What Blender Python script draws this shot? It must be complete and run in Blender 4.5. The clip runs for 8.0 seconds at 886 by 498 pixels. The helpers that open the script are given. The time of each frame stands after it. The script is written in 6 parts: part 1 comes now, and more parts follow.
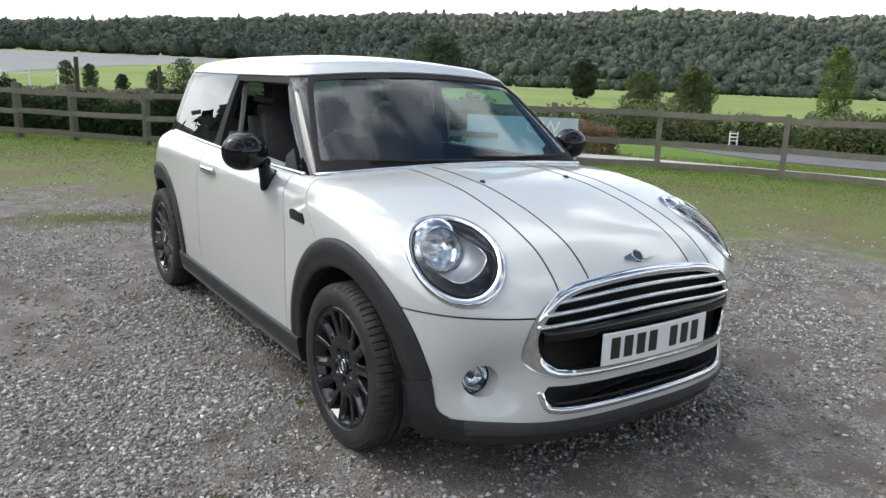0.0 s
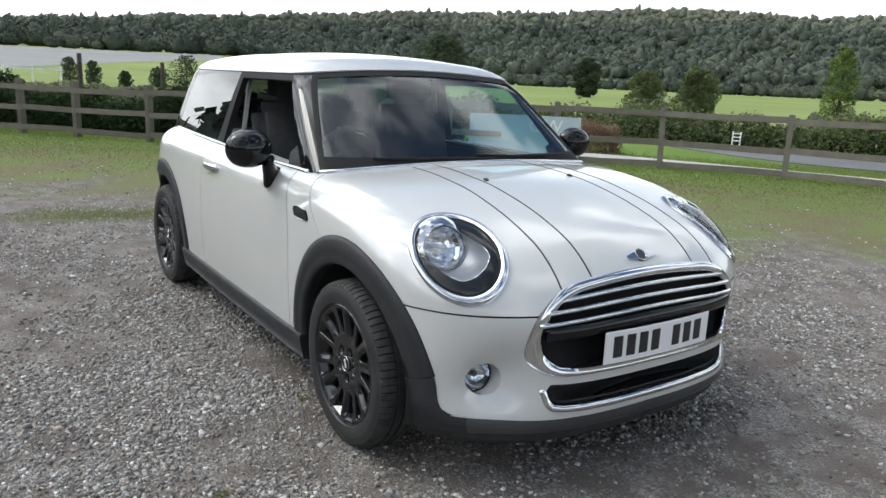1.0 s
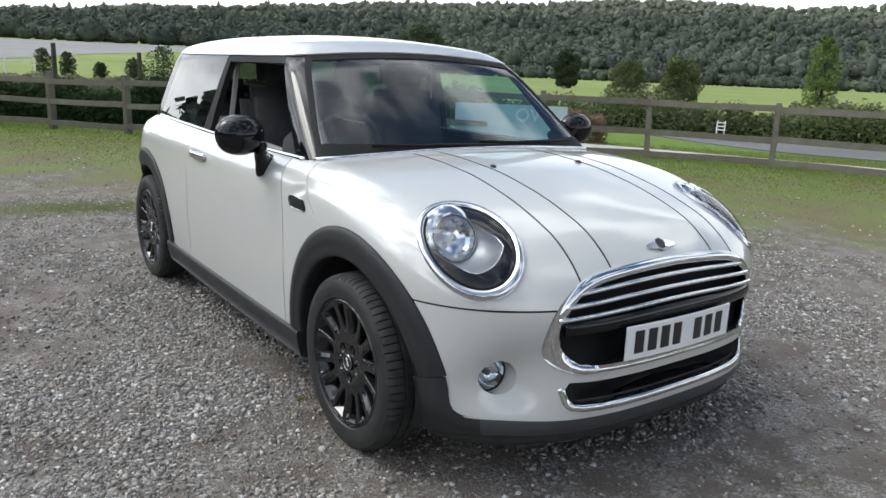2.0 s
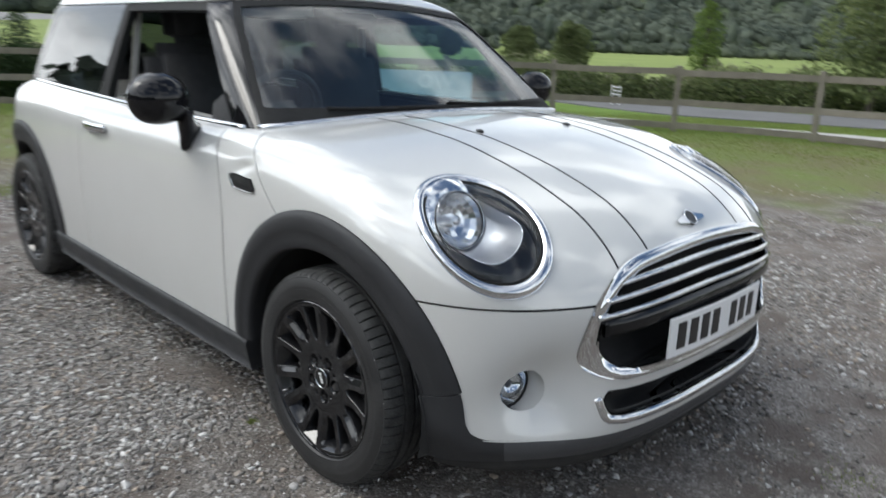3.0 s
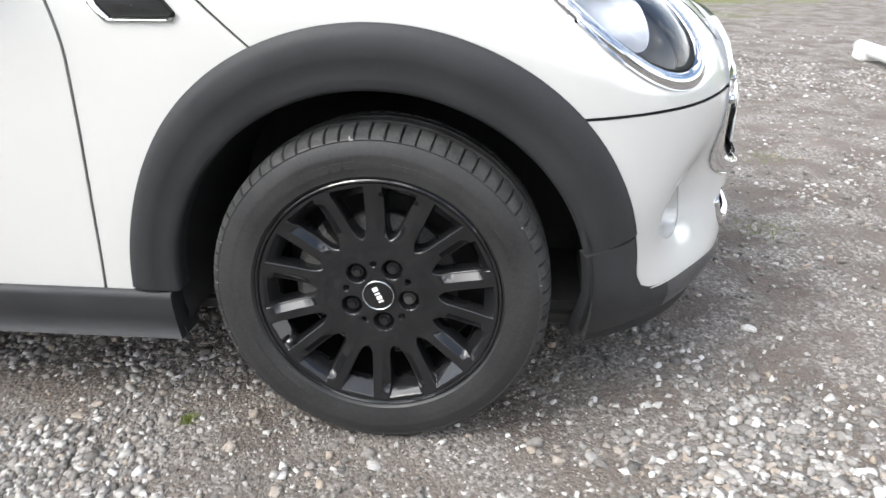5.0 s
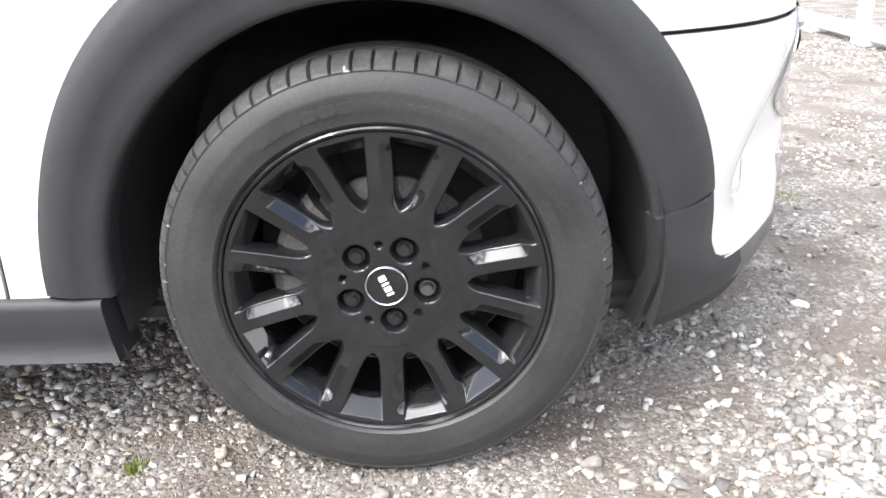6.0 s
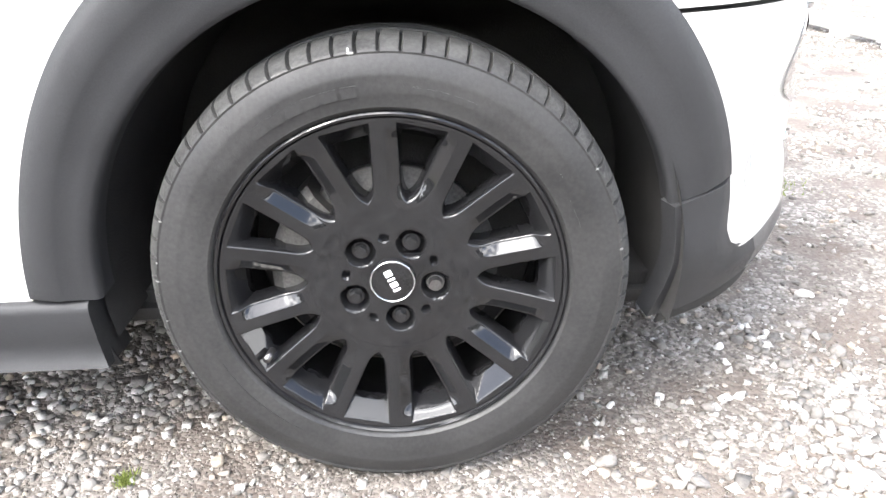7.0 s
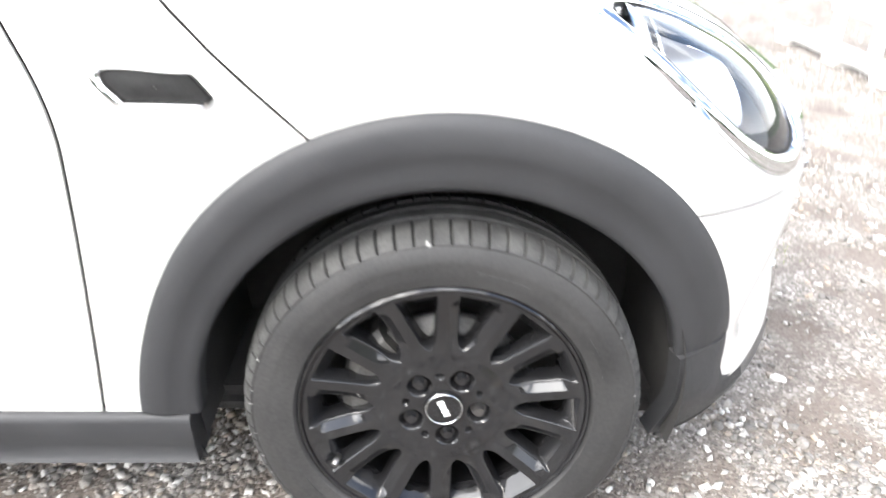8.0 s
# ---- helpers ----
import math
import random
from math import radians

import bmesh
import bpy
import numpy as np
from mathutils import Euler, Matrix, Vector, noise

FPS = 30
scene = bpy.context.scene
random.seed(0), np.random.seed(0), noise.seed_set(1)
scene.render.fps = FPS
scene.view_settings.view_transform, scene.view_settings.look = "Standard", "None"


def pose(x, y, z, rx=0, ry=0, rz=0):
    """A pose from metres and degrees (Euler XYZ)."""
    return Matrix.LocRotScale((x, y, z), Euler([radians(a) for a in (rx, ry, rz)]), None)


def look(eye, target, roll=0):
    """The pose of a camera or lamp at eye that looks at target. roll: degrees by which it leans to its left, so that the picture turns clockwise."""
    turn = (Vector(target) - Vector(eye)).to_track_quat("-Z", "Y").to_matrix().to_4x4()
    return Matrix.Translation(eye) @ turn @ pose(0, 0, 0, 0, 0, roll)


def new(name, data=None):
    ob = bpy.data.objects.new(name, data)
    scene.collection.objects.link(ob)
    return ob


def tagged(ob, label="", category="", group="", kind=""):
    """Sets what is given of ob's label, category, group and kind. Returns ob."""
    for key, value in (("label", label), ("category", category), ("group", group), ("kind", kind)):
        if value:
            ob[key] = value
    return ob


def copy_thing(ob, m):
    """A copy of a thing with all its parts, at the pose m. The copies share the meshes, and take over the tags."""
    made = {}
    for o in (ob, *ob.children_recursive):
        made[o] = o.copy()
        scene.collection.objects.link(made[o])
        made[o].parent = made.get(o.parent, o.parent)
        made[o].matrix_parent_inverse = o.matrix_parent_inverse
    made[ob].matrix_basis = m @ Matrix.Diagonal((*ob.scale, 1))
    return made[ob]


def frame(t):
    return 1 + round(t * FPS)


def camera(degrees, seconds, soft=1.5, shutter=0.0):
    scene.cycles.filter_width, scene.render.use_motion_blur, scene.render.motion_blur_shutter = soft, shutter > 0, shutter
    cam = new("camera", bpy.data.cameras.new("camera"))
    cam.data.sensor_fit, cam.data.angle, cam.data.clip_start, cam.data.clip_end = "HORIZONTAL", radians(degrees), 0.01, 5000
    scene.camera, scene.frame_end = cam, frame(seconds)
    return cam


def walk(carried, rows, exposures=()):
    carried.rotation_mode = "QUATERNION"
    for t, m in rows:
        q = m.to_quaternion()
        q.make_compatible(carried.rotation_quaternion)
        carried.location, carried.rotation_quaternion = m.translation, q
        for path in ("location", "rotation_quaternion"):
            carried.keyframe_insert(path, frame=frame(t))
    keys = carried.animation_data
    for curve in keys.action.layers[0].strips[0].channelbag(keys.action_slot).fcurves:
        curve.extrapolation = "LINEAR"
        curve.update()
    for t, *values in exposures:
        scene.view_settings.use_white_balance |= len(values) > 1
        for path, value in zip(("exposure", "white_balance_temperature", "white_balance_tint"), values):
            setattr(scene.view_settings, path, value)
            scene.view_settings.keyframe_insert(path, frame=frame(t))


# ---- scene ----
cam = camera(61.0, 8.0, shutter=0.45)
PATH = [
    (0, (2.342, -2.008, 1.362), (0.735, -0.905, 0.916), 2.1),
    (0.5, (2.341, -2.013, 1.365), (0.734, -0.911, 0.915), 2.2),
    (1, (2.342, -2.014, 1.36), (0.733, -0.915, 0.91), 2.4),
    (1.2, (2.308, -2.008, 1.377), (0.71, -0.9, 0.909), 2.3),
    (2.5, (1.964, -2.0, 1.289), (0.425, -0.809, 0.827), 1.9),
    (2.7, (1.827, -1.968, 1.293), (0.338, -0.723, 0.81), 2.0),
    (3, (1.606, -1.954, 1.236), (0.235, -0.599, 0.701), 2.1),
    (3.3, (1.381, -2.04, 1.213), (0.219, -0.532, 0.598), 0.4),
    (3.5, (1.193, -2.083, 1.188), (0.156, -0.508, 0.52), -0.1),
    (4, (0.82, -2.071, 1.07), (0.02, -0.396, 0.326), -0.2),
    (4.5, (0.523, -2.072, 0.978), (0.021, -0.304, 0.189), -0.5),
    (4.7, (0.387, -2.07, 0.957), (0.039, -0.265, 0.169), -0.2),
    (5.8, (0.119, -1.774, 0.801), (0.06, 0.055, -0.006), -1.4),
    (6, (0.091, -1.746, 0.758), (0.065, 0.091, -0.032), -1.5),
    (6.5, (0.058, -1.71, 0.734), (0.082, 0.127, -0.058), -1.5),
    (7, (0.051, -1.703, 0.731), (0.083, 0.133, -0.062), -1.8),
    (7.5, (0.056, -1.736, 0.769), (0.093, 0.102, -0.017), -1.6),
    (7.8, (0.025, -1.831, 0.869), (0.059, 0.044, 0.174), 0.0),
    (8, (-0.057, -1.756, 1.06), (0.031, 0.025, 0.156), 2.2),
]
EXPOSURES = [(0.0, 0.43, 6200, 8), (2.3, 0.38, 6200, 8), (3.0, 0.36, 6200, 8), (3.5, 0.38, 6200, 8), (4.0, 0.60, 6220, 9), (4.5, 0.88, 6300, 10), (4.7, 1.04, 6340, 10), (5.8, 2.04, 6420, 12), (6.5, 2.46, 6440, 12), (7.5, 2.62, 6440, 12), (7.8, 2.55, 6480, 12), (8.0, 2.46, 6520, 11)]
walk(cam, [(t, look(eye, target, roll)) for t, eye, target, roll in PATH], EXPOSURES)

# ---- sky, sun and exposure ----
SUN_AZ, SUN_EL = 226.0, 46.0
world = bpy.data.worlds.new("sky")
scene.world = world
world.use_nodes = True
wn, wl = world.node_tree.nodes, world.node_tree.links
wn.clear()
sky = wn.new("ShaderNodeTexSky")
sky.sky_type, sky.sun_disc = "NISHITA", False
sky.sun_elevation, sky.sun_rotation = radians(SUN_EL), radians(90 - SUN_AZ)
coord = wn.new("ShaderNodeTexCoord")
flat = wn.new("ShaderNodeMapping")
flat.inputs["Scale"].default_value = (1.0, 1.0, 1.6)
flat.inputs["Location"].default_value = (3.3, 1.7, 0.4)
cloud = wn.new("ShaderNodeTexNoise")
cloud.inputs["Scale"].default_value, cloud.inputs["Detail"].default_value, cloud.inputs["Roughness"].default_value = 2.9, 7.0, 0.53
cover = wn.new("ShaderNodeValToRGB")
cover.color_ramp.elements[0].position, cover.color_ramp.elements[1].position = 0.485, 0.575
tone = wn.new("ShaderNodeTexNoise")
tone.inputs["Scale"].default_value, tone.inputs["Detail"].default_value = 4.4, 6.0
shade = wn.new("ShaderNodeValToRGB")
shade.color_ramp.elements[0].color, shade.color_ramp.elements[1].color = (5.4, 5.8, 6.5, 1), (17.0, 17.0, 16.9, 1)
shade.color_ramp.elements[0].position, shade.color_ramp.elements[1].position = 0.35, 0.65
mixed = wn.new("ShaderNodeMix")
mixed.data_type = "RGBA"
back = wn.new("ShaderNodeBackground")
back.inputs["Strength"].default_value = 0.0985
wout = wn.new("ShaderNodeOutputWorld")
wl.new(coord.outputs["Generated"], flat.inputs["Vector"])
wl.new(flat.outputs["Vector"], cloud.inputs["Vector"])
wl.new(flat.outputs["Vector"], tone.inputs["Vector"])
wl.new(cloud.outputs["Fac"], cover.inputs["Fac"])
wl.new(tone.outputs["Fac"], shade.inputs["Fac"])
wl.new(cover.outputs["Color"], mixed.inputs[0])
wl.new(sky.outputs["Color"], mixed.inputs[6])
wl.new(shade.outputs["Color"], mixed.inputs[7])
# bright haze along the horizon
split = wn.new("ShaderNodeSeparateXYZ")
low = wn.new("ShaderNodeMapRange")
low.inputs["From Min"].default_value, low.inputs["From Max"].default_value = 0.05, 0.38
low.inputs["To Min"].default_value, low.inputs["To Max"].default_value = 0.92, 0.0
haze = wn.new("ShaderNodeMix")
haze.data_type = "RGBA"
haze.inputs[7].default_value = (16.0, 16.0, 15.9, 1)
wl.new(coord.outputs["Generated"], split.inputs[0])
wl.new(split.outputs[2], low.inputs["Value"])
wl.new(low.outputs[0], haze.inputs[0])
wl.new(mixed.outputs[2], haze.inputs[6])
# cloud glowing round the veiled sun
aim = wn.new("ShaderNodeVectorMath")
aim.operation = "DOT_PRODUCT"
aim.inputs[1].default_value = (math.cos(radians(SUN_AZ)) * math.cos(radians(SUN_EL)), math.sin(radians(SUN_AZ)) * math.cos(radians(SUN_EL)), math.sin(radians(SUN_EL)))
near_sun, glow, thin, lit = wn.new("ShaderNodeMapRange"), wn.new("ShaderNodeMath"), wn.new("ShaderNodeMapRange"), wn.new("ShaderNodeMix")
near_sun.inputs["From Min"].default_value, near_sun.inputs["From Max"].default_value = 0.0, 1.0
glow.operation, glow.inputs[1].default_value = "POWER", 5.0
thin.inputs["From Min"].default_value, thin.inputs["From Max"].default_value = 0.42, 0.60
thin.inputs["To Min"].default_value, thin.inputs["To Max"].default_value = 0.10, 1.15
veil = wn.new("ShaderNodeMath")
veil.operation = "MULTIPLY"
lit.data_type, lit.blend_type = "RGBA", "ADD"
lit.inputs[7].default_value = (38.0, 37.6, 36.4, 1)
wl.new(coord.outputs["Generated"], aim.inputs[0])
wl.new(aim.outputs["Value"], near_sun.inputs["Value"])
wl.new(near_sun.outputs[0], glow.inputs[0])
wl.new(tone.outputs["Fac"], thin.inputs["Value"])
wl.new(glow.outputs[0], veil.inputs[0])
wl.new(thin.outputs[0], veil.inputs[1])
wl.new(veil.outputs[0], lit.inputs[0])
wl.new(haze.outputs[2], lit.inputs[6])
wl.new(lit.outputs[2], back.inputs["Color"])
wl.new(back.outputs["Background"], wout.inputs["Surface"])

sun = new("sun", bpy.data.lights.new("sun", "SUN"))
sun.data.energy, sun.data.angle, sun.data.color = 0.75, radians(18), (1.0, 0.95, 0.86)
sun.matrix_world = look((math.cos(radians(SUN_AZ)) * math.cos(radians(SUN_EL)) * 50, math.sin(radians(SUN_AZ)) * math.cos(radians(SUN_EL)) * 50, math.sin(radians(SUN_EL)) * 50), (0, 0, 0))

# ---- materials ----
def material(name, low, high=None, rough=0.6, metal=0.0, scale=20.0, fine=140.0, bump=0.0, bump_scale=None, coat=0.0, island=0.0, glass=0.0, per_object=False, rough_var=0.0, specular=0.5, coat_ior=1.5):
    """A surface whose colour wanders between low and high at two scales, with a fine relief."""
    m = bpy.data.materials.new(name)
    m.use_nodes = True
    n, l = m.node_tree.nodes, m.node_tree.links
    b = n["Principled BSDF"]
    b.inputs["Roughness"].default_value, b.inputs["Metallic"].default_value = rough, metal
    b.inputs["Coat Weight"].default_value, b.inputs["Coat Roughness"].default_value = coat, 0.02
    b.inputs["Coat IOR"].default_value = coat_ior
    b.inputs["Transmission Weight"].default_value = glass
    b.inputs["Specular IOR Level"].default_value = specular
    high = high or low
    where = n.new("ShaderNodeTexCoord")
    big, small = n.new("ShaderNodeTexNoise"), n.new("ShaderNodeTexNoise")
    for node, s in ((big, scale), (small, fine)):
        l.new(where.outputs["Object"], node.inputs["Vector"])
        node.inputs["Scale"].default_value, node.inputs["Detail"].default_value = s, 4.0
    add = n.new("ShaderNodeMath")
    add.operation = "ADD"
    l.new(big.outputs["Fac"], add.inputs[0])
    l.new(small.outputs["Fac"], add.inputs[1])
    last = add
    if island:
        geo = n.new("ShaderNodeNewGeometry") if not per_object else n.new("ShaderNodeObjectInfo")
        ring = n.new("ShaderNodeMath")
        ring.operation, ring.inputs[1].default_value = "MULTIPLY_ADD", island
        l.new(geo.outputs["Random Per Island"] if not per_object else geo.outputs["Random"], ring.inputs[0])
        l.new(add.outputs[0], ring.inputs[2])
        last = ring
    span = n.new("ShaderNodeMapRange")
    span.inputs["From Min"].default_value, span.inputs["From Max"].default_value = 0.7, 1.3 + island
    l.new(last.outputs[0], span.inputs["Value"])
    mix = n.new("ShaderNodeMix")
    mix.data_type = "RGBA"
    mix.inputs[6].default_value, mix.inputs[7].default_value = (*low, 1), (*high, 1)
    l.new(span.outputs[0], mix.inputs[0])
    l.new(mix.outputs[2], b.inputs["Base Color"])
    if rough_var:
        rv = n.new("ShaderNodeMapRange")
        rv.inputs["To Min"].default_value, rv.inputs["To Max"].default_value = max(rough - rough_var, 0), min(rough + rough_var, 1)
        rv.inputs["From Min"].default_value, rv.inputs["From Max"].default_value = 0.3, 0.7
        l.new(big.outputs["Fac"], rv.inputs["Value"])
        l.new(rv.outputs[0], b.inputs["Roughness"])
    if bump:
        tex = n.new("ShaderNodeTexNoise")
        tex.inputs["Scale"].default_value, tex.inputs["Detail"].default_value = bump_scale or fine, 5.0
        l.new(where.outputs["Object"], tex.inputs["Vector"])
        bm_ = n.new("ShaderNodeBump")
        bm_.inputs["Strength"].default_value, bm_.inputs["Distance"].default_value = 1.0, bump
        l.new(tex.outputs["Fac"], bm_.inputs["Height"])
        l.new(bm_.outputs["Normal"], b.inputs["Normal"])
    return m


PAINT = material("white_car_paint", (0.53, 0.528, 0.505), (0.57, 0.568, 0.545), 0.30, 0.0, 3.0, 900.0, coat=1.0, coat_ior=1.75)
BLACK_GLOSS = material("gloss_black_paint", (0.006, 0.006, 0.007), (0.010, 0.010, 0.011), 0.05, 0.0, 8.0, 300.0, rough_var=0.02, specular=0.32)
WHEEL_BLACK = material("gloss_black_alloy", (0.0085, 0.0085, 0.0092), (0.013, 0.013, 0.0138), 0.07, 0.0, 14.0, 400.0, rough_var=0.02)
BRAKE = material("dusty_brake_iron", (0.05, 0.048, 0.046), (0.12, 0.117, 0.112), 0.5, 0.5, 16.0, 300.0, bump=0.0003)
PLASTIC = material("black_textured_plastic", (0.0225, 0.023, 0.0245), (0.035, 0.0355, 0.0375), 0.52, 0.0, 9.0, 500.0, bump=0.0004, bump_scale=1400.0, rough_var=0.08, specular=0.29)
LINER = material("black_felt_liner", (0.019, 0.019, 0.019), (0.034, 0.033, 0.032), 0.9, 0.0, 20.0, 300.0, bump=0.001)
RUBBER = material("tyre_rubber", (0.017, 0.017, 0.0175), (0.034, 0.0335, 0.033), 0.50, 0.0, 11.0, 190.0, bump=0.0002, bump_scale=520.0, rough_var=0.12, specular=0.36)
TREAD = material("dusty_tread_rubber", (0.022, 0.022, 0.022), (0.060, 0.060, 0.058), 0.8, 0.0, 30.0, 260.0, bump=0.0008, bump_scale=300.0, specular=0.25)
CHALK = material("pale_scuff", (0.16, 0.16, 0.155), (0.27, 0.27, 0.26), 0.9)
CHROME = material("chrome", (0.60, 0.61, 0.625), (0.66, 0.665, 0.68), 0.05, 1.0, 6.0, 200.0)
CHIN = material("satin_grey_plastic", (0.042, 0.043, 0.046), (0.058, 0.059, 0.062), 0.30, 0.0, 9.0, 400.0, bump=0.0002, bump_scale=900.0)
DULL_METAL = material("brushed_steel", (0.12, 0.12, 0.125), (0.22, 0.215, 0.21), 0.42, 1.0, 12.0, 350.0, bump=0.0003)
SILVER = material("silver_reflector", (0.70, 0.71, 0.73), (0.78, 0.79, 0.80), 0.11, 1.0, 10.0, 100.0)
SATIN = material("satin_silver_shroud", (0.34, 0.345, 0.36), (0.42, 0.425, 0.44), 0.34, 0.75, 20.0, 300.0)
GREY_HOUSING = material("grey_lamp_housing", (0.075, 0.08, 0.092), (0.115, 0.12, 0.135), 0.30, 0.4, 20.0, 300.0)
MESH_BLACK = material("black_grille_plastic", (0.006, 0.006, 0.006), (0.013, 0.013, 0.013), 0.7, 0.0, 40.0, 300.0, specular=0.25)
PLATE_WHITE = material("white_plate", (0.74, 0.74, 0.73), (0.80, 0.80, 0.79), 0.35, 0.0, 15.0, 200.0)
INK = material("black_ink", (0.010, 0.010, 0.011), (0.016, 0.016, 0.017), 0.4)
FABRIC = material("dark_seat_cloth", (0.012, 0.012, 0.013), (0.024, 0.024, 0.026), 0.9, 0.0, 25.0, 700.0, bump=0.0008)
TRIM_DARK = material("dark_cabin_plastic", (0.012, 0.012, 0.013), (0.024, 0.024, 0.025), 0.6, 0.0, 20.0, 500.0, bump=0.0004)
LIGHT_CLOTH = material("pale_headlining", (0.30, 0.30, 0.29), (0.38, 0.38, 0.36), 0.9, 0.0, 12.0, 300.0)
WOOD = material("weathered_fence_wood", (0.105, 0.094, 0.074), (0.215, 0.195, 0.158), 0.85, 0.0, 5.0, 60.0, bump=0.004, bump_scale=45.0, island=0.5, per_object=True)
BARK = material("bark", (0.05, 0.042, 0.032), (0.10, 0.085, 0.065), 0.9, 0.0, 6.0, 50.0, bump=0.01, bump_scale=30.0)
LEAF = material("hedge_leaves", (0.070, 0.100, 0.034), (0.205, 0.240, 0.094), 0.75, 0.0, 0.9, 6.0, island=0.7)
LEAF_LIGHT = material("young_tree_leaves", (0.08, 0.14, 0.025), (0.22, 0.30, 0.07), 0.55, 0.0, 0.9, 6.0, island=0.7)
LEAF_DRY = material("dry_brown_leaves", (0.15, 0.09, 0.06), (0.34, 0.23, 0.16), 0.7, 0.0, 0.9, 6.0, island=0.7)
WEEDS = material("dull_field_weeds", (0.14, 0.15, 0.085), (0.26, 0.265, 0.16), 0.8, 0.0, 0.3, 3.0, island=0.5)
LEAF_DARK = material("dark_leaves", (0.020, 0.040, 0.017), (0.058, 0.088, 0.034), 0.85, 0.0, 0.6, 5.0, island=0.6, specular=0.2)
# upper woods: air haze is put into the foliage colour, making it paler
WOODS_HIGH = material("haze_paled_upper_foliage", (0.074, 0.086, 0.072), (0.190, 0.196, 0.140), 0.95, 0.0, 0.011, 0.10, island=0.25, specular=0.1)
# foliage colour greyed and lifted by painted-in haze; the tree belt shares it
WOODS = material("haze_greyed_wood_foliage", (0.042, 0.056, 0.050), (0.128, 0.146, 0.104), 0.95, 0.0, 0.016, 0.12, island=0.28, specular=0.1)
# grey-green for trees and bushes out in the fields, with haze in the colour
HAZY_LEAF = material("haze_tinted_leaves", (0.040, 0.060, 0.036), (0.105, 0.135, 0.072), 0.85, 0.0, 0.5, 5.0, island=0.6, specular=0.2)
GRASS_BLADE = material("grass_blades", (0.125, 0.160, 0.040), (0.235, 0.270, 0.086), 0.75, 0.0, 0.5, 8.0, island=0.7, specular=0.2)
SIGN_WHITE = material("pale_sign_board", (0.42, 0.50, 0.56), (0.52, 0.60, 0.66), 0.5, 0.0, 4.0, 90.0)
SIGN_INK = material("white_sign_letter", (0.78, 0.79, 0.80), (0.84, 0.85, 0.86), 0.5)
GATE_WHITE = material("white_painted_wood", (0.70, 0.70, 0.67), (0.80, 0.80, 0.77), 0.6, 0.0, 5.0, 60.0, bump=0.002)



def let_light_through(m, share=0.45):
    """Turn part of a leaf's reflected light into light that passes through it."""
    n, l = m.node_tree.nodes, m.node_tree.links
    b, out = n["Principled BSDF"], n["Material Output"]
    through_, mix = n.new("ShaderNodeBsdfTranslucent"), n.new("ShaderNodeMixShader")
    l.new(b.inputs["Base Color"].links[0].from_socket, through_.inputs["Color"])
    mix.inputs[0].default_value = share
    l.new(b.outputs[0], mix.inputs[1])
    l.new(through_.outputs[0], mix.inputs[2])
    l.new(mix.outputs[0], out.inputs["Surface"])


for leafy in (LEAF, LEAF_LIGHT, LEAF_DRY, WEEDS, LEAF_DARK, HAZY_LEAF, GRASS_BLADE):
    let_light_through(leafy)


def clear_glass(name, tint, rough=0.0, base=0.045):
    """Thin sheet glass: clear straight on, mirror-like at a glancing angle, alike from both sides."""
    m = bpy.data.materials.new(name)
    m.use_nodes = True
    n, l = m.node_tree.nodes, m.node_tree.links
    n.clear()
    out, mix = n.new("ShaderNodeOutputMaterial"), n.new("ShaderNodeMixShader")
    seen, shine, rim = n.new("ShaderNodeBsdfTransparent"), n.new("ShaderNodeBsdfGlossy"), n.new("ShaderNodeLayerWeight")
    seen.inputs["Color"].default_value = (*tint, 1)
    shine.inputs["Roughness"].default_value = rough
    rim.inputs["Blend"].default_value = 0.5
    steep, gloss = n.new("ShaderNodeMath"), n.new("ShaderNodeMath")
    steep.operation, steep.inputs[1].default_value = "POWER", 5.0
    gloss.operation, gloss.inputs[1].default_value, gloss.inputs[2].default_value = "MULTIPLY_ADD", 1.0 - base, base
    l.new(rim.outputs["Facing"], steep.inputs[0])
    l.new(steep.outputs[0], gloss.inputs[0])
    l.new(gloss.outputs[0], mix.inputs[0])
    l.new(seen.outputs[0], mix.inputs[1])
    l.new(shine.outputs[0], mix.inputs[2])
    l.new(mix.outputs[0], out.inputs["Surface"])
    return m


GLASS = clear_glass("tinted_window_glass", (0.66, 0.83, 0.87), 0.0, 0.10)
DARK_GLASS = clear_glass("dark_window_glass", (0.12, 0.14, 0.15), 0.0, 0.17)
LENS = clear_glass("clear_lamp_lens", (0.93, 0.95, 0.97), 0.0, 0.05)


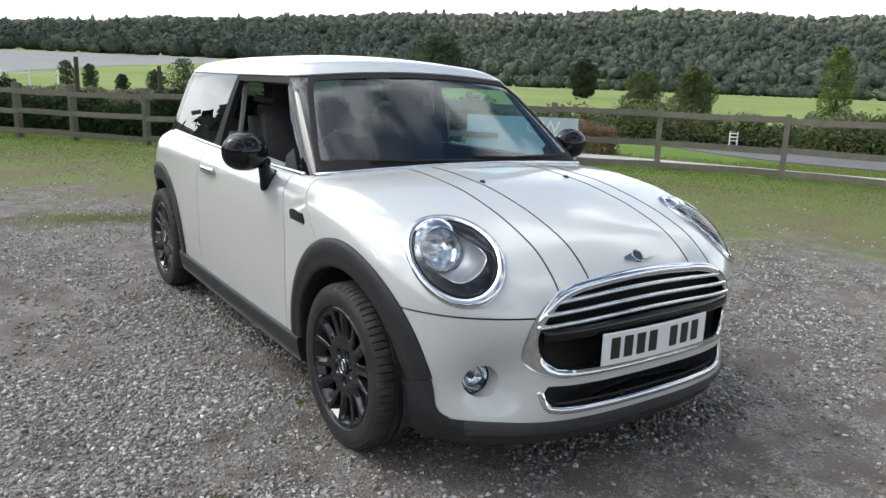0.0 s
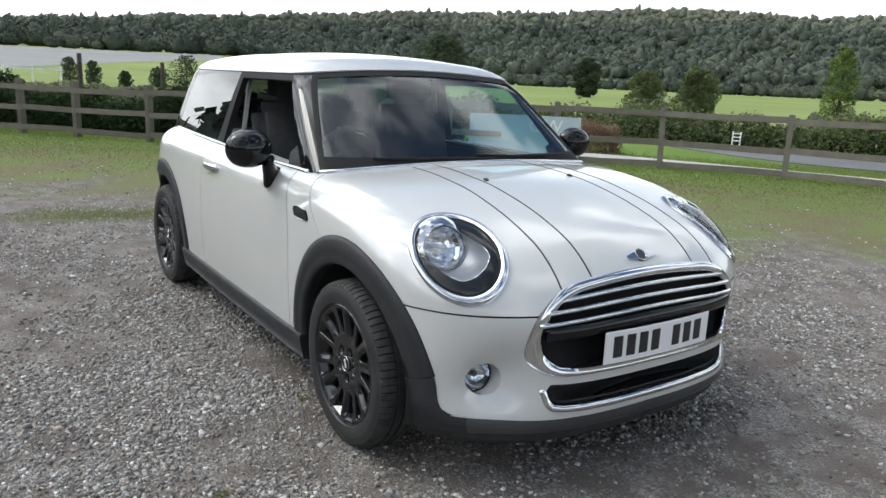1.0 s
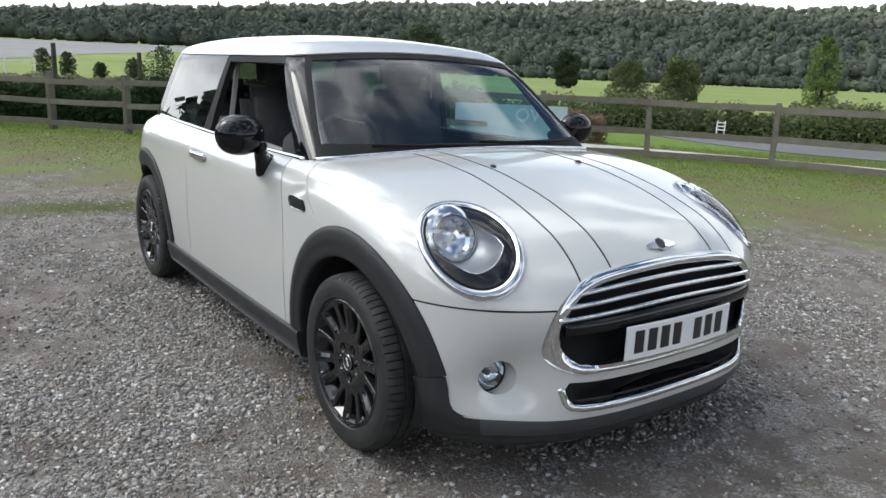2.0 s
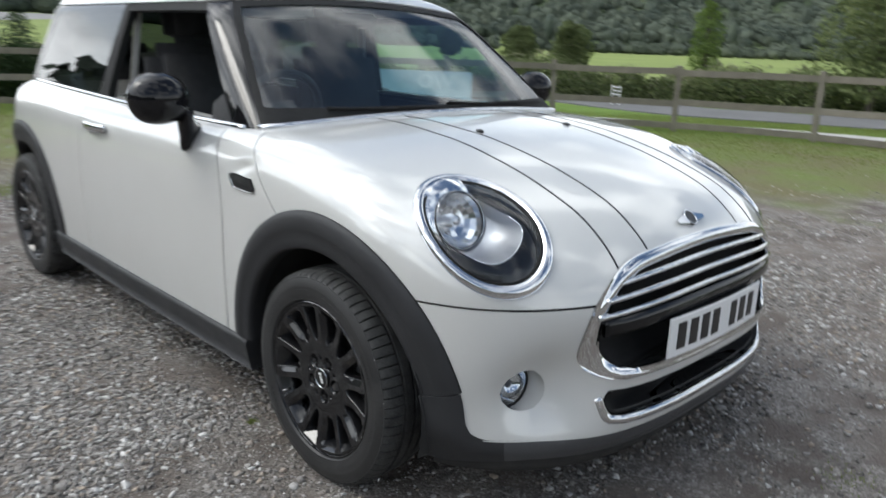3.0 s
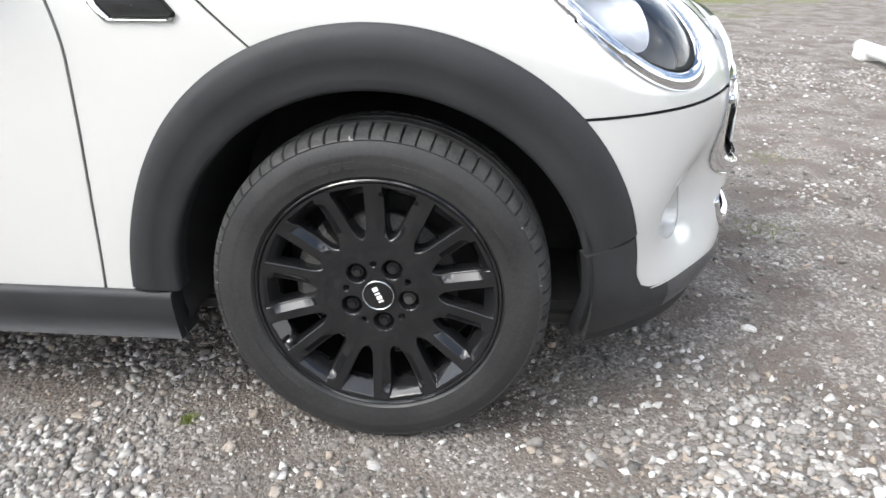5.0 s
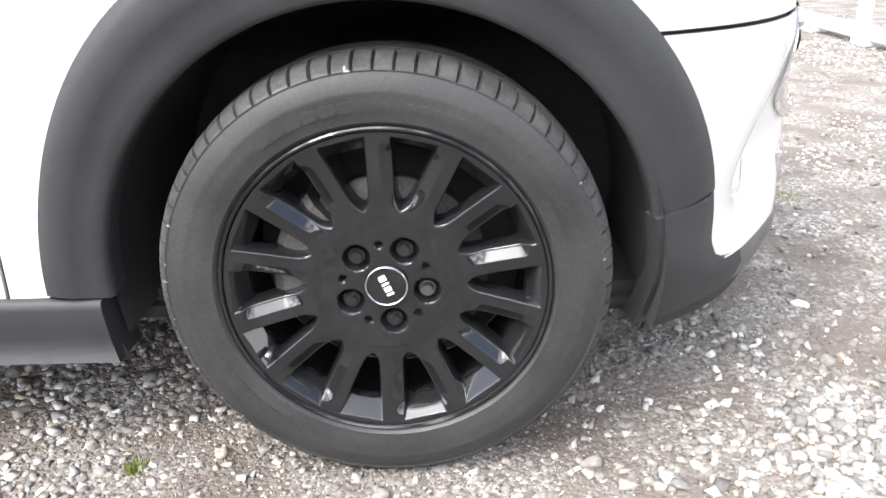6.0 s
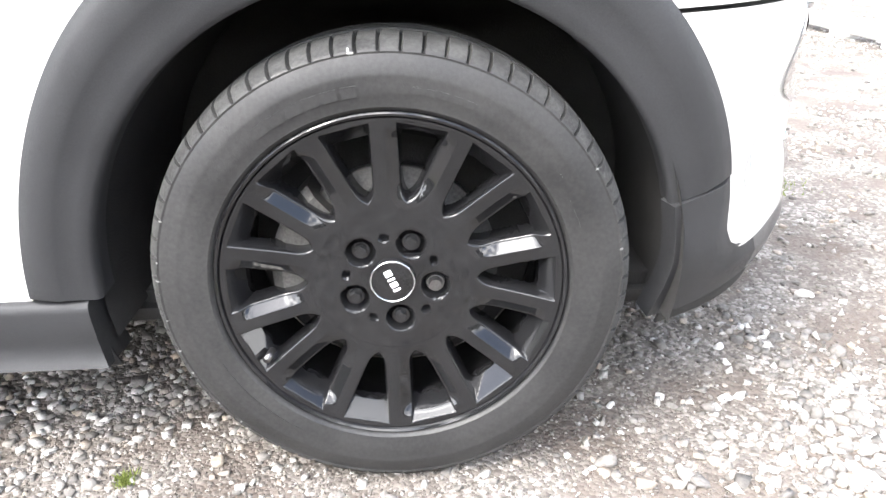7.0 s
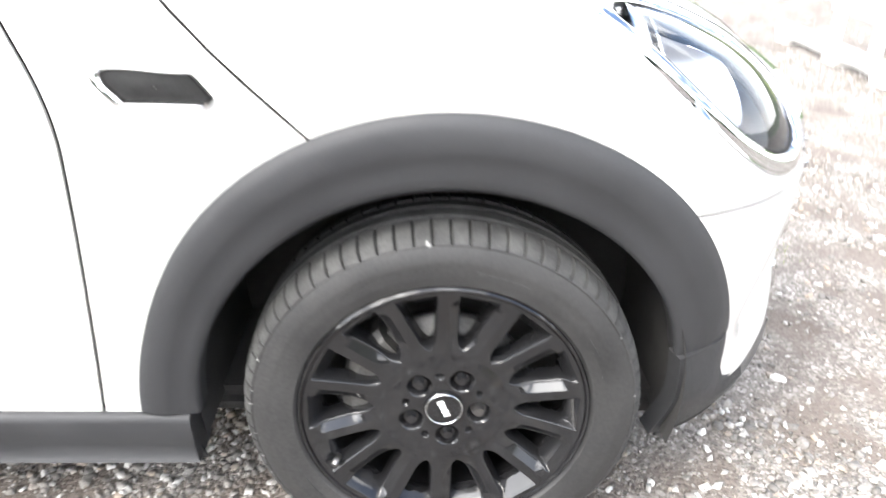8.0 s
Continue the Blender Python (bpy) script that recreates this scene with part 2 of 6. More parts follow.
def ground_material():
    """Gravel by the car, worn turf between it and the fence, meadow beyond, and woodland floor on the hills."""
    m = bpy.data.materials.new("ground_surface")
    m.use_nodes = True
    n, l = m.node_tree.nodes, m.node_tree.links
    b = n["Principled BSDF"]
    b.inputs["Roughness"].default_value = 0.95
    b.inputs["Specular IOR Level"].default_value = 0.2
    where = n.new("ShaderNodeTexCoord")

    def noise_at(s, detail=5.0):
        t = n.new("ShaderNodeTexNoise")
        t.inputs["Scale"].default_value, t.inputs["Detail"].default_value = s, detail
        l.new(where.outputs["Object"], t.inputs["Vector"])
        return t.outputs["Fac"]

    def ramp(v, *stops):
        r = n.new("ShaderNodeValToRGB")
        while len(r.color_ramp.elements) < len(stops):
            r.color_ramp.elements.new(0.5)
        for e, (p, c) in zip(r.color_ramp.elements, stops):
            e.position, e.color = p, (*c, 1)
        l.new(v, r.inputs["Fac"])
        return r.outputs["Color"]

    def blend(f, a, c, how="MIX"):
        x = n.new("ShaderNodeMix")
        x.data_type, x.blend_type = "RGBA", how
        for sock, v in ((x.inputs[0], f), (x.inputs[6], a), (x.inputs[7], c)):
            if isinstance(v, float):
                sock.default_value = v
            else:
                l.new(v, sock)
        return x.outputs[2]

    cell = n.new("ShaderNodeTexVoronoi")
    cell.inputs["Scale"].default_value = 120.0
    l.new(where.outputs["Object"], cell.inputs["Vector"])
    pebble = n.new("ShaderNodeRGBToBW")
    l.new(cell.outputs["Color"], pebble.inputs[0])
    grit = ramp(pebble.outputs[0], (0.1, (0.11, 0.10, 0.09)), (0.55, (0.185, 0.170, 0.155)), (0.95, (0.40, 0.38, 0.355)))
    dust = ramp(noise_at(2.3, 8.0), (0.35, (0.116, 0.097, 0.084)), (0.7, (0.198, 0.171, 0.151)))
    dust = blend(0.5, dust, ramp(noise_at(0.45, 6.0), (0.38, (0.42, 0.40, 0.38)), (0.62, (0.80, 0.77, 0.73))), "MULTIPLY")
    gravel = blend(ramp(noise_at(5.0, 8.0), (0.42, (0.12, 0.12, 0.12)), (0.6, (0.9, 0.9, 0.9))), dust, grit)
    worn = ramp(noise_at(30.0), (0.3, (0.100, 0.092, 0.046)), (0.7, (0.170, 0.156, 0.080)))
    lush = ramp(noise_at(34.0), (0.3, (0.086, 0.148, 0.026)), (0.7, (0.152, 0.222, 0.046)))
    turf = blend(ramp(noise_at(0.9, 6.0), (0.40, (0, 0, 0)), (0.60, (1, 1, 1))), worn, blend(0.55, worn, lush))
    meadow = ramp(noise_at(0.06), (0.35, (0.162, 0.208, 0.058)), (0.7, (0.224, 0.270, 0.080)))
    # distances: across the lot, square to the fence
    split = n.new("ShaderNodeSeparateXYZ")
    l.new(where.outputs["Object"], split.inputs[0])

    def reach(a, c, off, soft, wob):
        s = n.new("ShaderNodeMath")
        s.operation, s.inputs[1].default_value = "MULTIPLY", a
        l.new(split.outputs[0], s.inputs[0])
        t = n.new("ShaderNodeMath")
        t.operation, t.inputs[1].default_value = "MULTIPLY_ADD", c
        l.new(split.outputs[1], t.inputs[0])
        l.new(s.outputs[0], t.inputs[2])
        w = n.new("ShaderNodeMath")
        w.operation, w.inputs[1].default_value = "MULTIPLY_ADD", wob
        l.new(noise_at(1.1, 8.0), w.inputs[0])
        l.new(t.outputs[0], w.inputs[2])
        r = n.new("ShaderNodeMapRange")
        r.inputs["From Min"].default_value, r.inputs["From Max"].default_value = off, off + soft
        l.new(w.outputs[0], r.inputs["Value"])
        return r.outputs[0]

    turf = blend(reach(-0.70, 0.715, 9.0, 1.5, 2.0), turf, lush)
    near = blend(reach(-0.70, 0.715, 5.9, 1.6, 5.6), gravel, turf)
    far = blend(reach(-0.70, 0.715, 15.5, 3.0, 2.0), near, meadow)
    dist = n.new("ShaderNodeVectorMath")
    dist.operation = "LENGTH"
    l.new(where.outputs["Object"], dist.inputs[0])
    edge = n.new("ShaderNodeMapRange")
    edge.inputs["From Min"].default_value, edge.inputs["From Max"].default_value = 316.0, 334.0
    l.new(dist.outputs["Value"], edge.inputs["Value"])
    l.new(blend(edge.outputs[0], far, ramp(noise_at(0.02), (0.4, (0.035, 0.055, 0.025)), (0.6, (0.065, 0.088, 0.036)))), b.inputs["Base Color"])
    bump = n.new("ShaderNodeBump")
    bump.inputs["Strength"].default_value, bump.inputs["Distance"].default_value = 0.8, 0.005
    l.new(cell.outputs["Distance"], bump.inputs["Height"])
    bump.invert = True
    l.new(bump.outputs["Normal"], b.inputs["Normal"])
    return m


GROUND = ground_material()
ASPHALT = material("old_asphalt", (0.105, 0.104, 0.104), (0.145, 0.143, 0.142), 0.85, 0.0, 0.8, 60.0, bump=0.004)
KERB = material("pale_concrete_edging", (0.33, 0.32, 0.295), (0.44, 0.43, 0.40), 0.85, 0.0, 3.0, 40.0, bump=0.003)
STUBBLE = material("stubble_field", (0.175, 0.171, 0.166), (0.235, 0.23, 0.222), 0.95, 0.0, 0.05, 1.2)


def stone_material(name, stops):
    """Chips of mixed limestone: each its own grey, beige or white, with dust and fine pits."""
    m = bpy.data.materials.new(name)
    m.use_nodes = True
    n, l = m.node_tree.nodes, m.node_tree.links
    b = n["Principled BSDF"]
    b.inputs["Roughness"].default_value, b.inputs["Specular IOR Level"].default_value = 0.85, 0.3
    geo, ramp, where = n.new("ShaderNodeNewGeometry"), n.new("ShaderNodeValToRGB"), n.new("ShaderNodeTexCoord")
    while len(ramp.color_ramp.elements) < len(stops):
        ramp.color_ramp.elements.new(0.5)
    for e, (p, c) in zip(ramp.color_ramp.elements, stops):
        e.position, e.color = p, (*c, 1)
    dirt, mix, bump = n.new("ShaderNodeTexNoise"), n.new("ShaderNodeMix"), n.new("ShaderNodeBump")
    dirt.inputs["Scale"].default_value, dirt.inputs["Detail"].default_value = 130.0, 6.0
    mix.data_type, mix.blend_type = "RGBA", "OVERLAY"
    mix.inputs[0].default_value = 0.55
    bump.inputs["Strength"].default_value, bump.inputs["Distance"].default_value = 0.7, 0.002
    l.new(where.outputs["Object"], dirt.inputs["Vector"])
    l.new(geo.outputs["Random Per Island"], ramp.inputs["Fac"])
    l.new(ramp.outputs["Color"], mix.inputs[6])
    l.new(dirt.outputs["Fac"], mix.inputs[7])
    l.new(mix.outputs[2], b.inputs["Base Color"])
    l.new(dirt.outputs["Fac"], bump.inputs["Height"])
    l.new(bump.outputs["Normal"], b.inputs["Normal"])
    return m


STONE = stone_material("gravel_stone", ((0.0, (0.12, 0.112, 0.103)), (0.28, (0.18, 0.168, 0.156)), (0.5, (0.245, 0.231, 0.213)), (0.62, (0.30, 0.25, 0.20)), (0.68, (0.25, 0.236, 0.223)), (0.84, (0.35, 0.337, 0.315)), (1.0, (0.56, 0.55, 0.53))))
GRIT = stone_material("dusty_grit", ((0.0, (0.085, 0.074, 0.065)), (0.4, (0.135, 0.120, 0.107)), (0.75, (0.19, 0.173, 0.156)), (0.93, (0.27, 0.255, 0.235)), (1.0, (0.45, 0.44, 0.42))))

# ---- building tools ----
def mesh_ob(name, verts, faces, mat, parent=None, label="", smooth=True):
    me = bpy.data.meshes.new(name)
    me.from_pydata([tuple(map(float, v)) for v in verts], [], [tuple(map(int, q)) for q in faces])
    me.materials.append(mat)
    if smooth:
        me.shade_smooth()
    ob = new(name, me)
    ob.parent = parent
    if label:
        tagged(ob, label=label)
    return ob


def part(name, bm, mat, parent, label="", smooth=False):
    me = bpy.data.meshes.new(name)
    bm.to_mesh(me)
    bm.free()
    me.materials.append(mat)
    if smooth:
        me.shade_smooth()
    ob = new(name, me)
    ob.parent = parent
    if label:
        tagged(ob, label=label)
    return ob


def thing(name, label, category, at=(0, 0, 0), turn=0.0, group=""):
    ob = new(name)
    ob.empty_display_size = 0.1
    ob.matrix_world = pose(*at, 0, 0, turn)
    return tagged(ob, label, category, group)


def thicken(ob, metres, outward=False):
    mod = ob.modifiers.new("thickness", "SOLIDIFY")
    mod.thickness, mod.offset = metres, (1.0 if outward else -1.0)
    return ob


def block(sx, sy, sz, at=(0, 0, 0), bevel=0.0, segments=2):
    bm = bmesh.new()
    bmesh.ops.create_cube(bm, size=1.0, matrix=Matrix.Translation(at) @ Matrix.Diagonal((sx, sy, sz, 1)))
    if bevel:
        bmesh.ops.bevel(bm, geom=bm.edges[:], offset=bevel, segments=segments, affect="EDGES", clamp_overlap=True)
    return bm


def loft(rows, closed_u=False, closed_v=False):
    """Faces of a grid of points rows[i][j]; i runs along u, j along v."""
    g = np.asarray(rows, float)
    nu, nv = g.shape[:2]
    faces = []
    for i in range(nu if closed_u else nu - 1):
        for j in range(nv if closed_v else nv - 1):
            a, b = i, (i + 1) % nu
            c, d = j, (j + 1) % nv
            faces.append((a * nv + c, b * nv + c, b * nv + d, a * nv + d))
    return g.reshape(-1, 3), faces


def revolve(profile, steps, cut=None):
    """A profile of (radius, depth) turned about the y axis; cut(angle index, profile index) takes off radius."""
    a = np.linspace(0, 2 * np.pi, steps, endpoint=False)
    pr = np.array(profile, float)
    r = np.repeat(pr[None, :, 0], steps, 0)
    if cut is not None:
        r = r - cut(np.arange(steps)[:, None], np.arange(len(pr))[None, :])
    rows = np.stack([r * np.cos(a)[:, None], np.repeat(pr[None, :, 1], steps, 0), r * np.sin(a)[:, None]], -1)
    v, f = loft(rows, closed_u=True)
    return v, [q[::-1] for q in f]


def sweep(path, section, closed=False, up=None):
    """A section of (out, side) pairs carried along a path; up gives the out direction at each point."""
    p = np.asarray(path, float)
    if closed:
        t = np.roll(p, -1, 0) - np.roll(p, 1, 0)
    else:
        t = np.gradient(p, axis=0)
    t /= np.linalg.norm(t, axis=1, keepdims=True) + 1e-12
    n = np.asarray(up, float) if up is not None else np.tile((0.0, 0.0, 1.0), (len(p), 1))
    n = n - (n * t).sum(1, keepdims=True) * t
    n /= np.linalg.norm(n, axis=1, keepdims=True) + 1e-12
    s = np.cross(t, n)
    sec = np.array(section, float)
    rows = p[:, None] + n[:, None] * sec[None, :, :1] + s[:, None] * sec[None, :, 1:]
    v, f = loft(rows, closed_u=closed, closed_v=True)
    if not closed:
        m = len(sec)
        f = f + [tuple(range(m)), tuple(range(len(v) - 1, len(v) - 1 - m, -1))]
    return v, f


def ring(w, h, n=10):
    """An oval section."""
    a = np.linspace(0, 2 * np.pi, n, endpoint=False)
    return [(h * math.sin(t), w * math.cos(t)) for t in a]


def orient(v, f, out):
    """Turn faces so that they look along out(centre)."""
    v = np.asarray(v, float)
    res = []
    for q in f:
        c = v[list(q)].mean(0)
        nrm = np.cross(v[q[1]] - v[q[0]], v[q[2]] - v[q[0]])
        res.append(q if nrm @ out(c) >= 0 else tuple(reversed(q)))
    return res


def clipped(grid, fields):
    """The part of a grid of points where every field is positive, cut cleanly along the zero lines."""
    g = np.asarray(grid, float)
    nu, nv = g.shape[:2]
    fl = [np.asarray(x, float) for x in fields]
    corner = lambda a: np.stack([a[:-1, :-1], a[1:, :-1], a[1:, 1:], a[:-1, 1:]], -1)
    cs = [corner(a) for a in fl]
    gone = np.zeros((nu - 1, nv - 1), bool)
    whole = np.ones((nu - 1, nv - 1), bool)
    for c in cs:
        gone |= (c <= 0).all(-1)
        whole &= (c > 0).all(-1)
    verts, faces, index, extra = [], [], {}, {}

    def vertex(i, j):
        k = (i, j)
        if k not in index:
            index[k] = len(verts)
            verts.append(g[i, j])
        return index[k]

    for i, j in zip(*np.where(whole)):
        faces.append((vertex(i, j), vertex(i + 1, j), vertex(i + 1, j + 1), vertex(i, j + 1)))
    for i, j in zip(*np.where(~whole & ~gone)):
        ids = ((i, j), (i + 1, j), (i + 1, j + 1), (i, j + 1))
        poly = [(g[a], [x[a] for x in fl]) for a in ids]
        for k in range(len(fl)):
            res = []
            for n in range(len(poly)):
                (p, fp), (q, fq) = poly[n], poly[(n + 1) % len(poly)]
                if fp[k] > 0:
                    res.append((p, fp))
                if (fp[k] > 0) != (fq[k] > 0):
                    s = fp[k] / (fp[k] - fq[k])
                    res.append((p + s * (q - p), [x + s * (y - x) for x, y in zip(fp, fq)]))
            poly = res
            if len(poly) < 3:
                break
        if len(poly) < 3:
            continue
        face = []
        for p, _ in poly:
            k = tuple(np.round(p, 5))
            if k not in extra:
                extra[k] = len(verts)
                verts.append(p)
            if not face or face[-1] != extra[k]:
                face.append(extra[k])
        if len(set(face)) > 2:
            faces.append(tuple(dict.fromkeys(face)))
    # weld cut corners onto grid corners
    keys, remap, out = {}, [], []
    for p in verts:
        k = tuple(np.round(p, 5))
        if k not in keys:
            keys[k] = len(out)
            out.append(p)
        remap.append(keys[k])
    faces = [tuple(dict.fromkeys(remap[a] for a in q)) for q in faces]
    return np.array(out), [q for q in faces if len(q) > 2]


def skin(name, v, f, mat, parent, label="", thick=0.006, form=None):
    """A sheet with real thickness: outer face, inner face and rims, shaded by the true normals of the form it lies on."""
    keys, remap, kept = {}, [], []
    for p in np.asarray(v, float):
        k = tuple(np.round(p, 5) + 0.0)
        if k not in keys:
            keys[k] = len(kept)
            kept.append(p)
        remap.append(keys[k])
    v = np.array(kept)
    f = [tuple(dict.fromkeys(remap[a] for a in q)) for q in f]
    f = [q for q in f if len(q) > 2]
    if form is not None:
        n = slope(form, v)
    else:
        n = np.zeros_like(v)
        for q in f:
            c = np.cross(v[q[1]] - v[q[0]], v[q[2]] - v[q[0]])
            for a in q:
                n[a] += c
        n /= np.linalg.norm(n, axis=1, keepdims=True) + 1e-12
    verts, faces, shading = v, list(f), [n[a] for q in f for a in q]
    if thick:
        k = len(v)
        verts = np.concatenate([v, v - n * thick])
        back = [tuple(reversed(q)) for q in f]
        faces += [tuple(a + k for a in q) for q in back]
        shading += [-n[a] for q in back for a in q]
        edges = {(a, b): 1 for q in f for a, b in zip(q, q[1:] + q[:1])}
        for a, b in edges:
            if (b, a) not in edges:
                w = (b, a, a + k, b + k)
                c = np.cross(verts[a] - verts[b], verts[a + k] - verts[b])
                faces.append(w)
                shading += [c / (np.linalg.norm(c) + 1e-12)] * 4
    ob = mesh_ob(name, verts, faces, mat, parent, label)
    if len(ob.data.loops) == len(shading):
        ob.data.normals_split_custom_set([tuple(map(float, q)) for q in shading])
    return ob


def mirrored(v, f):
    return v * np.array((1.0, -1.0, 1.0)), [tuple(reversed(q)) for q in f]


def joined(*pieces):
    vs, fs, n = [], [], 0
    for v, f in pieces:
        vs.append(np.asarray(v, float))
        fs += [tuple(a + n for a in q) for q in f]
        n += len(v)
    return np.concatenate(vs), fs
# ---- car shape: smooth implicit hulls, x ahead of the front axle, y to the car's left ----
def bend(x, xs, zs):
    """A smooth curve through a few control values (monotone cubic)."""
    xs, zs = np.array(xs, float), np.array(zs, float)
    d = np.diff(zs) / np.diff(xs)
    m = np.concatenate(([d[0]], np.where(d[1:] * d[:-1] > 0, 2 * d[1:] * d[:-1] / (d[1:] + d[:-1] + 1e-12), 0), [d[-1]]))
    x = np.clip(x, xs[0], xs[-1])
    i = np.clip(np.searchsorted(xs, x) - 1, 0, len(xs) - 2)
    h = xs[i + 1] - xs[i]
    u = (x - xs[i]) / h
    return (zs[i] * (1 + 2 * u) * (1 - u) ** 2 + h * m[i] * u * (1 - u) ** 2 + zs[i + 1] * u * u * (3 - 2 * u) + h * m[i + 1] * u * u * (u - 1))


def smax(a, b, r):
    h = np.maximum(r - np.abs(a - b), 0) / r
    return np.maximum(a, b) + h * h * r / 4


def hull(p):
    """The lower body: sides, nose and tail, with the bonnet on top."""
    x, y, z = p[..., 0], np.abs(p[..., 1]), p[..., 2]
    nose = bend(z, (0.1, 0.2, 0.3, 0.42, 0.55, 0.66, 0.74, 0.84), (0.670, 0.705, 0.732, 0.732, 0.718, 0.700, 0.665, 0.592))
    wide = bend(z, (0.1, 0.3, 0.55, 0.75, 0.9, 1.0), (0.81, 0.832, 0.848, 0.850, 0.832, 0.79))
    waist = 1 - 0.012 * np.clip((x + 1.2) / 1.3, -1, 1) ** 2
    p_ = 2.85
    rho = ((np.maximum(x, 0) / nose) ** p_ + (np.maximum(-2.45 - x, 0) / 0.60) ** p_ + (y / (wide * waist)) ** p_) ** (1 / p_)
    side = (rho - 1) * 0.8
    crown = bend(x, (-0.6, 0.0, 0.3, 0.6), (0.05, 0.09, 0.155, 0.24))
    top = z - bend(x, (-3.2, -0.9, -0.3, 0.0, 0.25, 0.45, 0.6, 0.72, 0.8), (1.0, 0.985, 0.987, 0.968, 0.926, 0.868, 0.80, 0.725, 0.66)) + crown * y * y
    f = smax(side, top, 0.115)
    # pocket round the fog lamp
    pocket = np.exp(-(((y - 0.572 + 0.15 * (z - 0.41)) / 0.105) ** 2 + ((z - 0.415) / 0.108) ** 2)) * (x > 0.2)
    # shallow hollow over the side vent
    hollow = np.exp(-((x + 0.385) / 0.050) ** 2 - ((z - 0.850 - 0.25 * (x + 0.385)) / 0.020) ** 2) * (y > 0.5)
    return f + 0.066 * pocket + 0.009 * hollow


def cabin(p):
    """The glasshouse and roof."""
    x, y, z = p[..., 0], np.abs(p[..., 1]), p[..., 2]
    t = (z - 0.96) / 0.40
    screen = x - (-0.31 - 0.50 * t - 0.03 * t * t - 0.23 * y * y)
    flank = y - (0.745 - 0.10 * t - 0.025 * t * t) * (1 - 0.07 * np.clip((x + 0.9) / 2.0, -1, 1) ** 2)
    tail = -2.93 + 0.22 * t + 0.25 * y * y - x
    roof = z - (1.452 - 0.06 * ((x + 1.55) / 0.75) ** 2 * np.where(x < -1.55, 0.35, 1.0) - 0.11 * y * y)
    return smax(smax(smax(screen * 0.8, flank, 0.09), tail, 0.10), roof, 0.09)


def meet(f, o, d, far=2.5, near=0.0):
    """Where rays from o (inside f) along d leave the hull f."""
    o, d = np.asarray(o, float), np.asarray(d, float)
    lo, hi = np.full(o.shape[:-1], near), np.full(o.shape[:-1], far)
    for _ in range(34):
        mid = (lo + hi) / 2
        inside = f(o + d * mid[..., None]) < 0
        lo, hi = np.where(inside, mid, lo), np.where(inside, hi, mid)
    return o + d * lo[..., None]


def slope(f, p):
    """Outward unit normals of the hull f at p."""
    e = 1e-4
    g = np.stack([f(p + e * a) - f(p - e * a) for a in np.eye(3)], -1)
    return g / np.linalg.norm(g, axis=-1, keepdims=True)

# ---- ground: one sheet from the car to the hills ----
def rise(x, y):
    """Height of the land: level lot and valley floor, then wooded hills all round."""
    d = np.hypot(x, y)
    az = np.degrees(np.arctan2(y, x))
    s = np.clip((d - 260) / 520, 0, 1)
    s = s * s * (3 - 2 * s)
    ridge = np.interp(np.abs(az), (100, 117, 124, 129.5, 137, 145, 152, 158, 165, 169, 176, 180), (58, 61, 62, 66, 62, 56.5, 52, 43, 35, 31, 25, 23)) + 1.0 * np.sin(az / 2.9 + 1) + 0.8 * np.sin(az / 1.3)
    left = np.clip((d - 60) / 200, 0, 1) ** 1.2 * 5.0 * np.clip((np.abs(az) - 148) / 14, 0, 1)
    return s * ridge + left - 0.07 * np.clip((d - 8) / 4, 0, 1) - 0.012 * np.clip(d - 18, 0, 40) * np.clip((150 - np.abs(az)) / 10, 0, 1)


rings_ = np.concatenate([np.linspace(0.02, 1.0, 6) * 6, np.geomspace(7, 1500, 60)])
spokes_ = np.radians(np.linspace(0, 360, 181)[:-1])
rows = []
for r in rings_:
    x, y = r * np.cos(spokes_), r * np.sin(spokes_)
    rows.append(np.stack([x, y, rise(x, y)], -1))
v, f = loft(np.array(rows), closed_v=True)
f = f + [tuple(range(len(spokes_)))]
tagged(mesh_ob("ground", v, orient(v, f, lambda c: np.array((0, 0, 1.0))), GROUND), "grey gravel lot running into worn grass and green meadow", "ground", kind="structure")

# ---- the car ----
car = thing("hatchback_car", "white three-door hatchback with black wheels parked on gravel", "car")
FRONT_AXLE, REAR_AXLE, HUB_Z = 0.0, -2.495, 0.31


def stations(front, rear, step, turn):
    """Plan origins and directions for one side of the car, tail to nose."""
    res = [(rear, math.cos(a), -math.sin(a)) for a in np.linspace(math.pi, math.pi / 2, turn, endpoint=False)]
    res += [(x, 0.0, -1.0) for x in np.linspace(rear, front, max(int((front - rear) / step), 2), endpoint=False)]
    res += [(front, math.cos(a), -math.sin(a)) for a in np.linspace(math.pi / 2, 0, turn + 1)]
    return res


def shell(f, where, low, mid, nlow, nup, top=90.0):
    """Half of a hull as a grid: level rays up to mid, then rays that rise to the top."""
    grid = []
    for x, cx, cy in where:
        o, d = [], []
        for z in np.linspace(low, mid, nlow, endpoint=False):
            o.append((x, 0, z))
            d.append((cx, cy, 0))
        for e in np.radians(np.linspace(0, top, nup)):
            o.append((x, 0, mid))
            d.append((cx * math.cos(e), cy * math.cos(e), math.sin(e)))
        grid.append(meet(f, o, d))
    return np.array(grid)


BODY = shell(hull, stations(0.0, -2.45, 0.022, 80), 0.185, 0.50, 16, 84)
bx, by, bz = BODY[..., 0], np.abs(BODY[..., 1]), BODY[..., 2]
GAP = 0.0030


def arch_tuck(degrees_):
    """The front arch's outer edge runs a little straighter down its rear side."""
    return 0.015 * np.exp(-((degrees_ - 163.0) / 24.0) ** 2)


